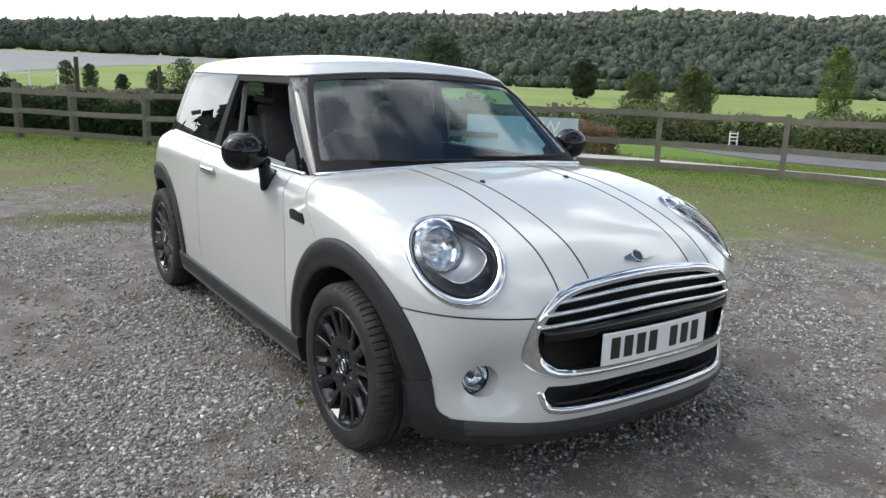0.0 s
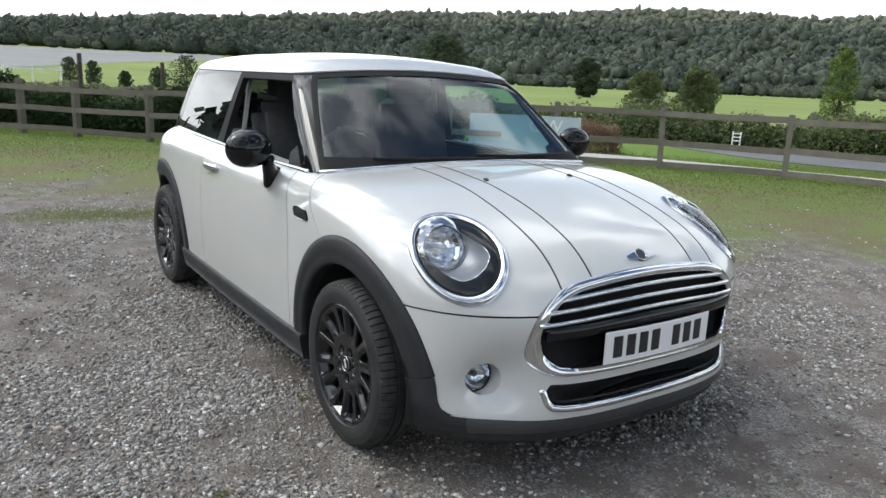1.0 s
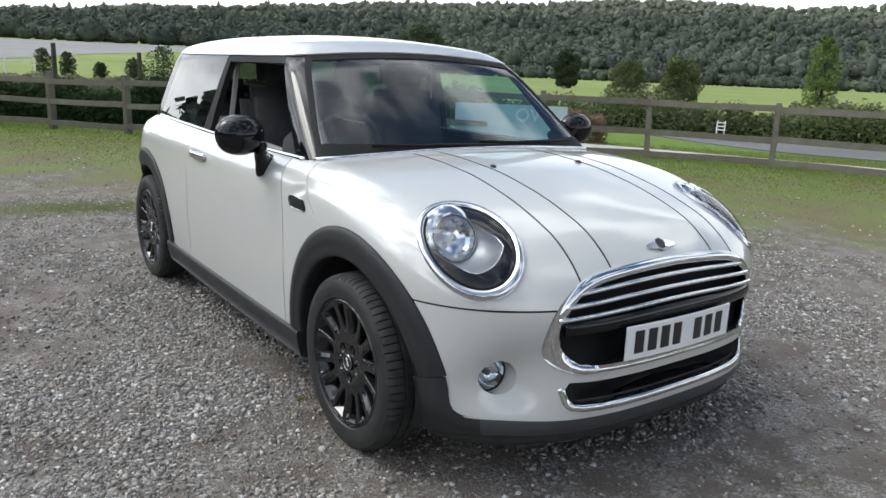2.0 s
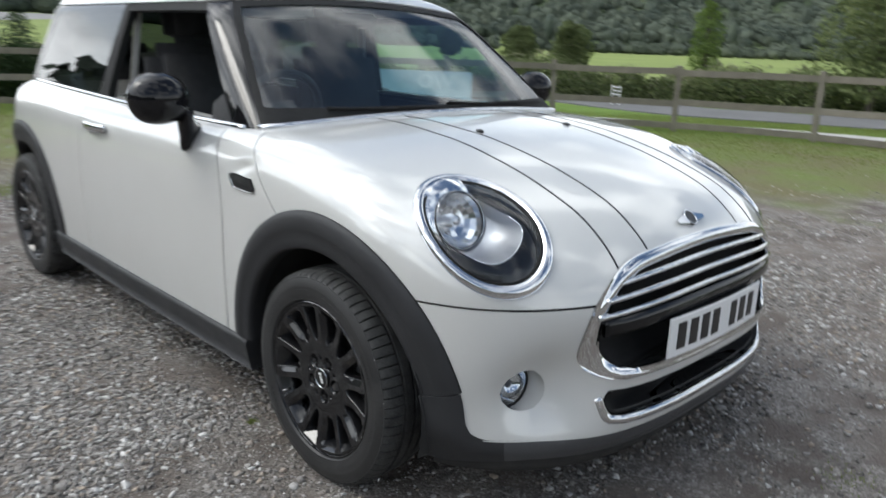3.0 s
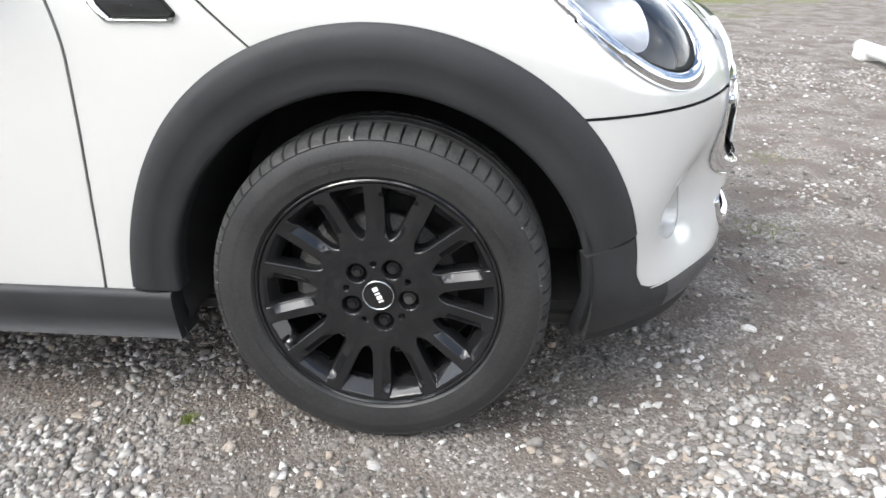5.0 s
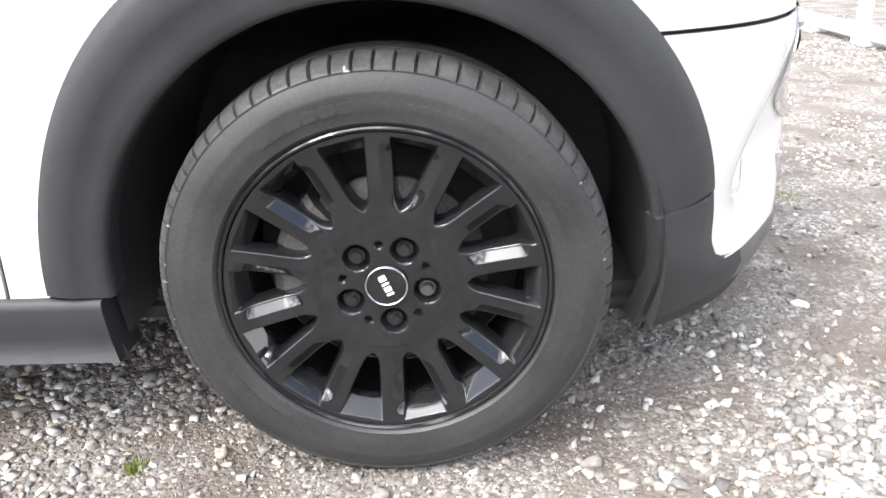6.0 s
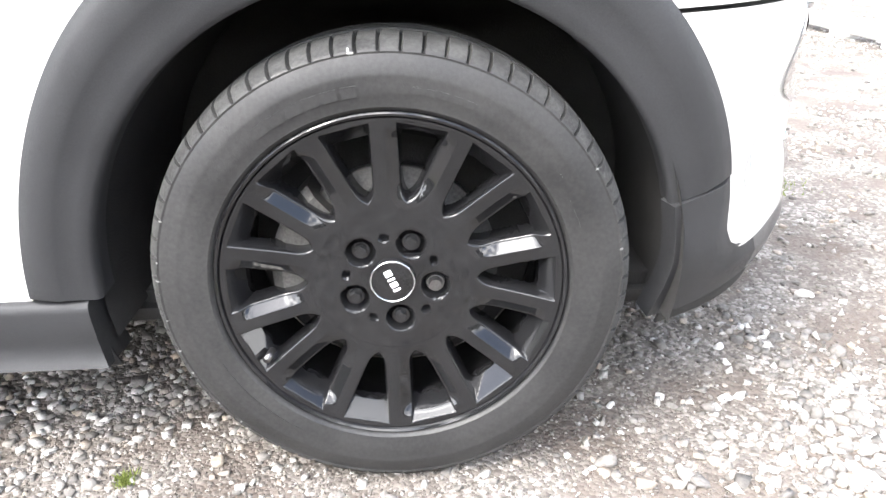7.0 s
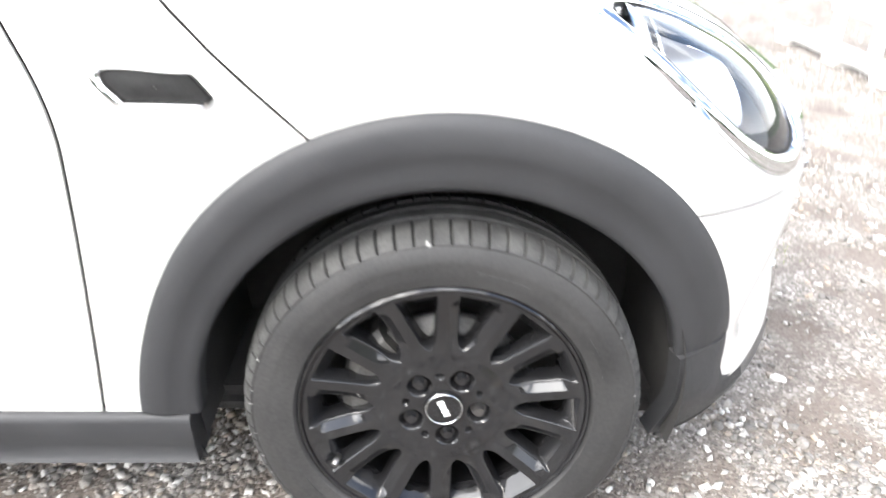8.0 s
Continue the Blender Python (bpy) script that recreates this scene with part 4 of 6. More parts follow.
# fog lamps: round lamps sunk in a short tunnel at the outer side of their scoops, looking ahead
a = np.linspace(0, 2 * np.pi, 48, endpoint=False)
fog_edge = meet(hull, np.stack([np.full(48, 0.2), FOG_Y + (FOG_R + 0.001) * np.cos(a), FOG_Z + (FOG_R + 0.001) * np.sin(a)], -1), np.tile((1.0, 0, 0), (48, 1)), 1.0)
fog_x = float(fog_edge[:, 0].min()) - 0.006
disc = lambda k, d: np.stack([np.full(48, fog_x + d), FOG_Y + FOG_R * k * np.cos(a), FOG_Z + FOG_R * k * np.sin(a)], -1)
for s in (1, -1):
    fog = new("fog_lamp")
    fog.parent = car
    tagged(fog, label="round fog lamp sunk in a white scoop")

    def put_fog(name, rows, mat, look_out):
        v, f = loft(np.array(rows), closed_v=True)
        f = orient(v, f, look_out)
        return mesh_ob(name, v * (1, s, 1), f if s == 1 else [tuple(reversed(q)) for q in f], mat, fog)

    inward = lambda c: np.array((0.2, FOG_Y - c[1], FOG_Z - c[2]))
    put_fog("fog_tunnel", [fog_edge, np.minimum(fog_edge, (fog_x + 0.012, 9, 9)), disc(1.02, -0.012)], PAINT, inward)
    put_fog("fog_bezel", [disc(1.01, -0.006), disc(0.99, 0.004), disc(0.94, 0.005), disc(0.92, -0.004)], MESH_BLACK, lambda c: np.array((1.0, 0, 0)))
    put_fog("fog_reflector", [disc(0.93, 0.0), disc(0.88, -0.014), disc(0.66, -0.030), disc(0.34, -0.038), disc(0.02, -0.040)], SILVER, inward)
    put_fog("fog_bulb", [disc(0.20, -0.040), disc(0.20, -0.014), disc(0.15, -0.010), disc(0.01, -0.009)], GREY_HOUSING, lambda c: c - np.array((fog_x - 0.03, FOG_Y, FOG_Z)))
    put_fog("fog_lens", [disc(0.93, 0.001), disc(0.7, 0.006), disc(0.4, 0.009), disc(0.01, 0.010)], LENS, lambda c: np.array((1.0, 0, 0))).visible_shadow = False

# bonnet badge: winged disc
badge = new("bonnet_badge")
badge.parent = car
tagged(badge, label="chrome winged badge on the bonnet")
bc = meet(hull, np.array([(0.612, 0, 0.5)]), np.array([(0, 0, 1.0)]), 0.8)[0]
bn = slope(hull, bc[None])[0]
bmat = Matrix.Translation(bc + bn * 0.002) @ Vector(bn).to_track_quat("Z", "Y").to_matrix().to_4x4() @ Matrix.Scale(1.12, 4)
bm = bmesh.new()
bmesh.ops.create_cone(bm, cap_ends=True, segments=32, radius1=0.021, radius2=0.018, depth=0.007, matrix=Matrix.Translation((0, 0, 0.003)))
ob = part("badge_disc", bm, INK, badge)
ob.matrix_local = bmat
for s in (-1, 1):
    w_ = [(s * (0.020 + 0.042 * t), h * (0.014 - 0.009 * t), 0.003 - 0.001 * t) for t in np.linspace(0, 1, 6) for h in (-1, 1)]
    v = np.array([(x, y - 0.004 * abs(x) / 0.06, z + d) for d in (0, 0.004) for x, y, z in w_])
    f = []
    for i in range(0, 10, 2):
        f += [(i, i + 1, i + 3, i + 2), (12 + i, 12 + i + 2, 12 + i + 3, 12 + i + 1), (i, i + 2, 14 + i, 12 + i), (i + 1, 13 + i, 15 + i, i + 3)]
    f += [(0, 12, 13, 1), (10, 11, 23, 22)]
    ob = mesh_ob("badge_wing", v, f, CHROME, badge, smooth=False)
    ob.matrix_local = bmat
bm = bmesh.new()
ob = mesh_ob("badge_ring", *sweep([(0.0205 * math.cos(a), 0.0205 * math.sin(a), 0.006) for a in np.linspace(0, 2 * np.pi, 40, endpoint=False)], ring(0.002, 0.002, 8), closed=True), CHROME, badge)
bm.free()
ob.matrix_local = bmat

# washer nozzles
for s in (-1, 1):
    p = meet(hull, np.array([(-0.002, s * 0.222, 0.5)]), np.array([(0, 0, 1.0)]), 0.8)[0]
    bm = bmesh.new()
    bmesh.ops.create_uvsphere(bm, u_segments=14, v_segments=8, radius=1.0, matrix=Matrix.Translation(p + np.array((0, 0, 0.002))) @ Matrix.Diagonal((0.016, 0.009, 0.008, 1)))
    part("washer_nozzle", bm, PLASTIC, car, smooth=True)

# ---- glasshouse ----
CAB = shell(cabin, stations(-1.15, -2.2, 0.025, 90), 0.945, 0.952, 1, 110)
cx_, cy_, cz_ = CAB[..., 0], np.abs(CAB[..., 1]), CAB[..., 2]
ct = (cz_ - 0.96) / 0.40
screen_edge = cx_ - (-0.31 - 0.50 * ct - 0.03 * ct * ct - 0.23 * cy_ * cy_)
flank_edge = cy_ - (0.745 - 0.10 * ct - 0.025 * ct * ct) * (1 - 0.07 * np.clip((cx_ + 0.9) / 2.0, -1, 1) ** 2)
tail_edge = -2.93 + 0.22 * ct + 0.25 * cy_ * cy_ - cx_
# the roof's lower rim: along the gutters, and down to the screen at the front
roof_rim = cz_ - (1.338 + 0.035 * np.clip(1 - (cy_ / 0.62) ** 2, 0, 1) - 0.006 * np.clip((-cx_ - 1.2) / 1.4, 0, 1))
out_cab = lambda c: np.array((0.0 if -2.2 < c[0] < -1.15 else (c[0] + 1.15 if c[0] > -1.15 else c[0] + 2.2), c[1], (c[2] - 0.962) * 1.5))

ROOFGRID = CAB + slope(cabin, CAB) * 0.006
v, f = clipped(ROOFGRID, [roof_rim])
f = orient(v, f, out_cab)
skin("roof", *joined((v, f), mirrored(v, f)), PAINT, car, "white roof", 0.022, cabin)

is_screen = (screen_edge - flank_edge)
glass_edge = -0.008 + 0.062 * ct
ws = [is_screen - glass_edge + 0.001, roof_rim * -1 + 0.002]
v, f = clipped(CAB - slope(cabin, CAB) * 0.004, ws)
f = orient(v, f, out_cab)
glass = skin("windscreen", *joined((v, f), mirrored(v, f)), GLASS, car, "raked windscreen reflecting a cloudy sky", 0, cabin)
glass.visible_shadow = False

# black border round the screen, and pillars
door_front = cx_ + 0.595 + 0.40 * ct
v, f = clipped(CAB, [glass_edge - is_screen, door_front, roof_rim * -1 + 0.004])
f = orient(v, f, out_cab)
for side in ((v, f), mirrored(v, f)):
    skin("front_pillar", *side, BLACK_GLOSS, car, "gloss black windscreen pillar", 0.03, cabin)
v, f = clipped(CAB, [is_screen - glass_edge, roof_rim * -1 + 0.004, roof_rim + 0.022])
skin("screen_band", *joined((v, orient(v, f, out_cab)), mirrored(v, orient(v, f, out_cab))), MESH_BLACK, car, "", 0.003, cabin)
v, f = clipped(CAB, [is_screen - glass_edge, 1.012 - cz_])
skin("screen_base", *joined((v, orient(v, f, out_cab)), mirrored(v, orient(v, f, out_cab))), MESH_BLACK, car, "", 0.003, cabin)

# dark border down the sides of the screen
v, f = clipped(CAB + slope(cabin, CAB) * 0.0005, [is_screen - glass_edge, glass_edge + 0.032 - is_screen, roof_rim * -1 + 0.002])
f = orient(v, f, out_cab)
for side in ((v, f), mirrored(v, f)):
    skin("screen_border", *side, MESH_BLACK, car, "", 0.003, cabin)

pillar_b0, pillar_b1 = cx_ + 1.635 - 0.046 * ct, cx_ + 1.730 - 0.090 * ct
v, f = clipped(CAB, [-pillar_b0, pillar_b1, roof_rim * -1 + 0.004])
f = orient(v, f, out_cab)
for side in ((v, f), mirrored(v, f)):
    skin("centre_pillar", *side, MESH_BLACK, car, "", 0.03, cabin)
v, f = clipped(CAB, [-pillar_b1 - 0.004, cx_ + 2.62 - 0.16 * ct, roof_rim * -1 + 0.004])
f = orient(v, f, out_cab)
for side in ((v, f), mirrored(v, f)):
    ob = skin("quarter_window", *side, DARK_GLASS, car, "dark glass of the rear side window", 0, cabin)
    ob.visible_shadow = False
v, f = clipped(CAB, [-(cx_ + 2.615 - 0.16 * ct), roof_rim * -1 + 0.004, cy_ - 0.50])
f = orient(v, f, out_cab)
for side in ((v, f), mirrored(v, f)):
    skin("rear_pillar", *side, BLACK_GLOSS, car, "", 0.03, cabin)
v, f = clipped(CAB, [-(cx_ + 2.5), roof_rim * -1 + 0.004, 0.50 - cy_])
f = orient(v, f, out_cab)
ob = skin("rear_window", *joined((v, f), mirrored(v, f)), DARK_GLASS, car, "", 0, cabin)
ob.visible_shadow = False
# door window on the passenger's side is up; the driver's is lowered
v, f = clipped(CAB, [pillar_b0, -door_front, roof_rim * -1 + 0.002])
f = orient(v, f, out_cab)
ob = skin("door_window", *mirrored(v, f), GLASS, car, "", 0, cabin)
ob.visible_shadow = False
# surround strip along the driver's window top
v, f = clipped(CAB, [pillar_b0, -door_front, roof_rim * -1 + 0.004, roof_rim + 0.03])
f = orient(v, f, out_cab)
for side in ((v, f), mirrored(v, f)):
    skin("window_surround", *side, MESH_BLACK, car, "", 0.02, cabin)

# bright strip where the glasshouse meets the body
def seam_line(where):
    """Points at which the glasshouse rises out of the body, for plan rays from its middle."""
    o = np.array([(x, 0.0, 0.0) for x, cx, cy in where])
    d = np.array([(cx, cy, 0.0) for x, cx, cy in where])
    lo, hi = np.full(len(o), 0.90), np.full(len(o), 1.02)
    for _ in range(30):
        m = (lo + hi) / 2
        p = meet(cabin, o + np.stack([0 * m, 0 * m, m], -1), d, 2.0)
        inside = hull(p) < 0
        lo, hi = np.where(inside, m, lo), np.where(inside, hi, m)
    return p


turned = [(-1.15, math.cos(a), -math.sin(a)) for a in np.linspace(math.pi / 2, 0, 61)]
belt = seam_line([(x, 0.0, -1.0) for x in np.linspace(-2.62, -1.15, 50, endpoint=False)] + turned)
strip_up = slope(cabin, belt) * 0.75 + slope(hull, belt)
strip_up /= np.linalg.norm(strip_up, axis=1, keepdims=True)
cut = int(np.argmin(np.abs(belt[:, 0] + 0.475) + (belt[:, 1] > -0.6)))
for s in (1.0, -1.0):
    mesh_ob("belt_strip", *sweep((belt + strip_up * 0.003)[:cut] * (1, s, 1), ring(0.010, 0.007, 12), up=strip_up[:cut] * (1, s, 1)), CHROME, car, "thin chrome strip under the windows")
half = (belt + strip_up * 0.005)[cut + 1:]
half_up = strip_up[cut + 1:]
mesh_ob("cowl_strip", *sweep(np.concatenate([half, (half * (1, -1, 1))[::-1][1:]]), ring(0.011, 0.008, 12), up=np.concatenate([half_up, (half_up * (1, -1, 1))[::-1][1:]])), CHROME, car, "chrome strip along the foot of the windscreen")

# wiper
def on_screen(y, z, lift):
    y, z = np.asarray(y, float), np.asarray(z, float)
    o = np.stack([np.full(y.shape, -1.3), y, z], -1)
    p = meet(cabin, o, np.tile((1.0, 0, 0), (len(y), 1)), 1.4)
    return p + slope(cabin, p) * lift


for y0, y1, z0, z1 in ((0.60, 0.0, 0.992, 1.012), (0.08, -0.50, 0.995, 1.004)):
    t = np.linspace(0, 1, 24)
    p = on_screen(y0 + (y1 - y0) * t, z0 + (z1 - z0) * t ** 1.4, 0.007)
    wip = new("wiper")
    wip.parent = car
    mesh_ob("wiper_arm", *sweep(p[:14] + np.array((0, 0, 0.005)), ring(0.005, 0.004, 8)), MESH_BLACK, wip)
    mesh_ob("wiper_blade", *sweep(p[6:], ring(0.004, 0.006, 8)), MESH_BLACK, wip)

# ---- door mirrors ----
def door_mirror(s):
    base = new("door_mirror")
    base.parent = car
    tagged(base, label="gloss black oval door mirror on a stalk")
    c = np.array((-0.735, -0.922, 1.028))
    u, w = np.linspace(0, 2 * np.pi, 36, endpoint=False), np.linspace(-np.pi / 2, np.pi / 2, 22)
    rows = []
    for b in w:
        r = np.cos(b) ** 0.85 if abs(b) < 1.57 else 0.0
        # long axis across the car, back cut nearly flat
        back = np.where(np.cos(u) > 0, 0.088, 0.030)
        rows.append(np.stack([back * np.cos(u) * r, 0.100 * np.sin(u) * r, np.full(36, 0.080 * math.sin(b))], -1))
    v, f = loft(np.array(rows), closed_v=True)
    yaw = radians(4)
    v = np.stack([v[:, 0] * math.cos(yaw) - v[:, 1] * math.sin(yaw), v[:, 0] * math.sin(yaw) + v[:, 1] * math.cos(yaw), v[:, 2]], -1) + c
    f = orient(v, f, lambda p: p - c)
    m = np.array((1.0, s, 1.0))
    fix = lambda q: q if s == 1 else [tuple(reversed(a)) for a in q]
    mesh_ob("mirror_cap", v * m, fix(f), BLACK_GLOSS, base)
    foot = side_at(-0.742, 0.897)
    top_end = c + np.array((0.012, 0.070, -0.030))
    pth = np.array([foot + np.array((0, 0.015, -0.004)) + (top_end - foot) * t + np.array((0, -0.012, 0)) * math.sin(math.pi * t) for t in np.linspace(0, 1, 16)])
    size = np.linspace(0.060, 0.044, 16)
    v, f = sweep(pth, ring(1.0, 0.55, 16), up=np.tile((0, -0.6, 0.8), (16, 1)))
    v = (v.reshape(16, 16, 3) - pth[:, None]) * size[:, None, None] + pth[:, None]
    f = orient(v.reshape(-1, 3), f, lambda p: p - pth[np.argmin(((pth - p) ** 2).sum(1))])
    mesh_ob("mirror_stalk", v.reshape(-1, 3) * m, fix(f), BLACK_GLOSS, base)
    # flat looking glass on the back
    g = [(c[0] - 0.031, c[1] + 0.086 * math.cos(a), c[2] + 0.068 * math.sin(a)) for a in np.linspace(0, 2 * np.pi, 32, endpoint=False)]
    g += [(x - 0.003, y, z) for x, y, z in g]
    f = [tuple(range(32, 64)), tuple(range(31, -1, -1))] + [(i, (i + 1) % 32, 32 + (i + 1) % 32, 32 + i) for i in range(32)]
    mesh_ob("mirror_glass", np.array(g) * m, f, CHROME, base, smooth=False)


for s in (1.0, -1.0):
    door_mirror(s)

# small black sail panel ahead of the driver's window
v, f = clipped(CAB + slope(cabin, CAB) * 0.004, [-door_front, cx_ + 0.72 + 0.1 * ct, 1.075 - (0.6 - cx_) * 0.0 - cz_ - (-0.62 - cx_) * 0.6])
f = orient(v, f, out_cab)
for side in ((v, f), mirrored(v, f)):
    skin("mirror_sail", *side, PLASTIC, car, "", 0.01, cabin)

# door handles
for s in (1.0, -1.0):
    x = np.linspace(-1.40, -1.60, 20)
    z = np.full(20, 0.858)
    p = side_at(x, z)
    p[:, 1] -= 0.026 * np.sin(np.linspace(0.12, np.pi - 0.12, 20)) ** 0.5
    mesh_ob("door_handle", *sweep(p * (1, s, 1), ring(0.017, 0.010, 14), up=np.tile((0, -s, 0.0), (20, 1))), CHROME, car, "chrome door handle")

# side vent and indicator in the wing
vent = [(-0.433, 0.825), (-0.430, 0.816), (-0.406, 0.7935), (-0.304, 0.793), (-0.300, 0.799), (-0.325, 0.8275), (-0.425, 0.829)]
def rounded(poly, n):
    p = np.array(poly + poly[:1], float)
    d = np.concatenate(([0], np.cumsum(np.hypot(*np.diff(p, axis=0).T))))
    t = np.linspace(0, d[-1], n, endpoint=False)
    return np.stack([np.interp(t, d, p[:, 0]), np.interp(t, d, p[:, 1])], -1)


vo = rounded(vent, 56)
vc = vo.mean(0)
for s in (1.0, -1.0):
    base = new("side_vent")
    base.parent = car
    tagged(base, label="black side vent in a chrome surround")
    rim = lambda k, lift: side_at(vc[0] + (vo[:, 0] - vc[0]) * k, vc[1] + (vo[:, 1] - vc[1]) * (k if k < 1 else 1 + (k - 1) * 2), lift)
    v, f = loft(np.array([rim(k, h) + np.array((-0.009 if k > 0.98 else 0.0, 0, -0.003)) for k, h in ((1.12, -0.002), (1.09, 0.006), (1.03, 0.008), (0.98, 0.002))]), closed_v=True)
    f = orient(v, f, lambda c: np.array((0, -1.0, 0)))
    mesh_ob("vent_rim", v * (1, s, 1), f if s == 1 else [tuple(reversed(q)) for q in f], CHROME, base)
    v, f = loft(np.array([rim(k, h) for k, h in ((1.01, 0.001), (1.0, 0.0085), (0.9, 0.0075), (0.5, 0.009), (0.02, 0.009))]), closed_v=True)
    f = orient(v, f, lambda c: np.array((0, -1.0, 0)))
    mesh_ob("vent_insert", v * (1, s, 1), f if s == 1 else [tuple(reversed(q)) for q in f], MESH_BLACK, base)

# ---- inside ----
def soft_block(name, size, at, mat, parent, bev, label="", turn=(0, 0, 0)):
    ob = part(name, block(*size, (0, 0, 0), bev, 4), mat, parent, label, True)
    ob.matrix_local = pose(*at, *turn)
    return ob


part("dashboard", block(0.42, 1.36, 0.30, (-0.66, 0, 0.80), 0.08, 4), TRIM_DARK, car, "dark dashboard", True)
part("rear_bulkhead", block(0.05, 1.30, 0.5, (-2.62, 0, 0.70), 0.01), TRIM_DARK, car)
part("headlining", block(1.55, 1.05, 0.012, (-1.75, 0, 1.375), 0.004), LIGHT_CLOTH, car)
for y in (-0.365, 0.365):
    seat = new("front_seat")
    seat.parent = car
    tagged(seat, label="dark cloth front seat with headrest")
    soft_block("seat_cushion", (0.52, 0.50, 0.16), (-1.20, y, 0.55), FABRIC, seat, 0.06)
    soft_block("seat_back", (0.15, 0.48, 0.62), (-1.50, y, 0.88), FABRIC, seat, 0.06, turn=(0, -14, 0))
    soft_block("headrest", (0.10, 0.27, 0.20), (-1.60, y, 1.27), FABRIC, seat, 0.045, turn=(0, -10, 0))
    for dy in (-0.06, 0.06):
        bm = bmesh.new()
        bmesh.ops.create_cone(bm, cap_ends=True, segments=10, radius1=0.007, radius2=0.007, depth=0.12)
        ob = part("headrest_post", bm, CHROME, seat, smooth=True)
        ob.matrix_local = pose(-1.585, y + dy, 1.165, 0, -12, 0)
bench = new("rear_bench")
bench.parent = car
soft_block("bench_cushion", (0.45, 1.10, 0.15), (-2.05, 0, 0.55), FABRIC, bench, 0.05)
soft_block("bench_back", (0.14, 1.10, 0.55), (-2.36, 0, 0.82), FABRIC, bench, 0.05, turn=(0, -16, 0))
for y in (-0.33, 0.33):
    soft_block("bench_headrest", (0.09, 0.24, 0.12), (-2.46, y, 1.14), FABRIC, bench, 0.035)
wheel_ob = new("steering_wheel")
wheel_ob.parent = car
tilt = pose(-0.93, -0.365, 0.93, 0, -68, 0)
a = np.linspace(0, 2 * np.pi, 48, endpoint=False)
ob = mesh_ob("steering_rim", *sweep(np.stack([0.18 * np.cos(a), 0.18 * np.sin(a), 0 * a], -1), ring(0.015, 0.015, 10), closed=True), TRIM_DARK, wheel_ob)
ob.matrix_local = tilt
ob = part("steering_boss", block(0.14, 0.13, 0.05, (0, 0, -0.01), 0.02, 3), TRIM_DARK, wheel_ob, smooth=True)
ob.matrix_local = tilt
for ang in (90, 270, 180):
    ob = part("steering_spoke", block(0.11, 0.03, 0.015, (0.11, 0, 0), 0.005), SILVER, wheel_ob)
    ob.matrix_local = tilt @ pose(0, 0, 0, 0, 0, ang)
soft_block("interior_mirror", (0.03, 0.22, 0.06), (-0.93, 0, 1.30), TRIM_DARK, car, 0.012)
for s in (-1, 1):
    soft_block("belt_webbing", (0.05, 0.012, 0.62), (-1.66, s * 0.615, 1.02), LIGHT_CLOTH, car, 0.003, turn=(s * 6, 6, 0))
    part("door_lining", block(1.15, 0.03, 0.50, (-1.12, s * 0.755, 0.68), 0.01), TRIM_DARK, car)

# stub aerial at the back of the roof
ap_ = meet(cabin, np.array([(-2.45, 0.0, 1.0)]), np.array([(0, 0, 1.0)]), 0.8)[0]
mesh_ob("aerial", *sweep([ap_ + np.array((0, 0, -0.01)), ap_ + np.array((-0.01, 0, 0.012)), ap_ + np.array((-0.035, 0, 0.035)), ap_ + np.array((-0.05, 0, 0.045))], ring(0.012, 0.016, 10), up=np.tile((0, 1.0, 0), (4, 1))), PLASTIC, car)

# ---- wheels ----
TYRE_R, RIM_R = 0.311, 0.2235


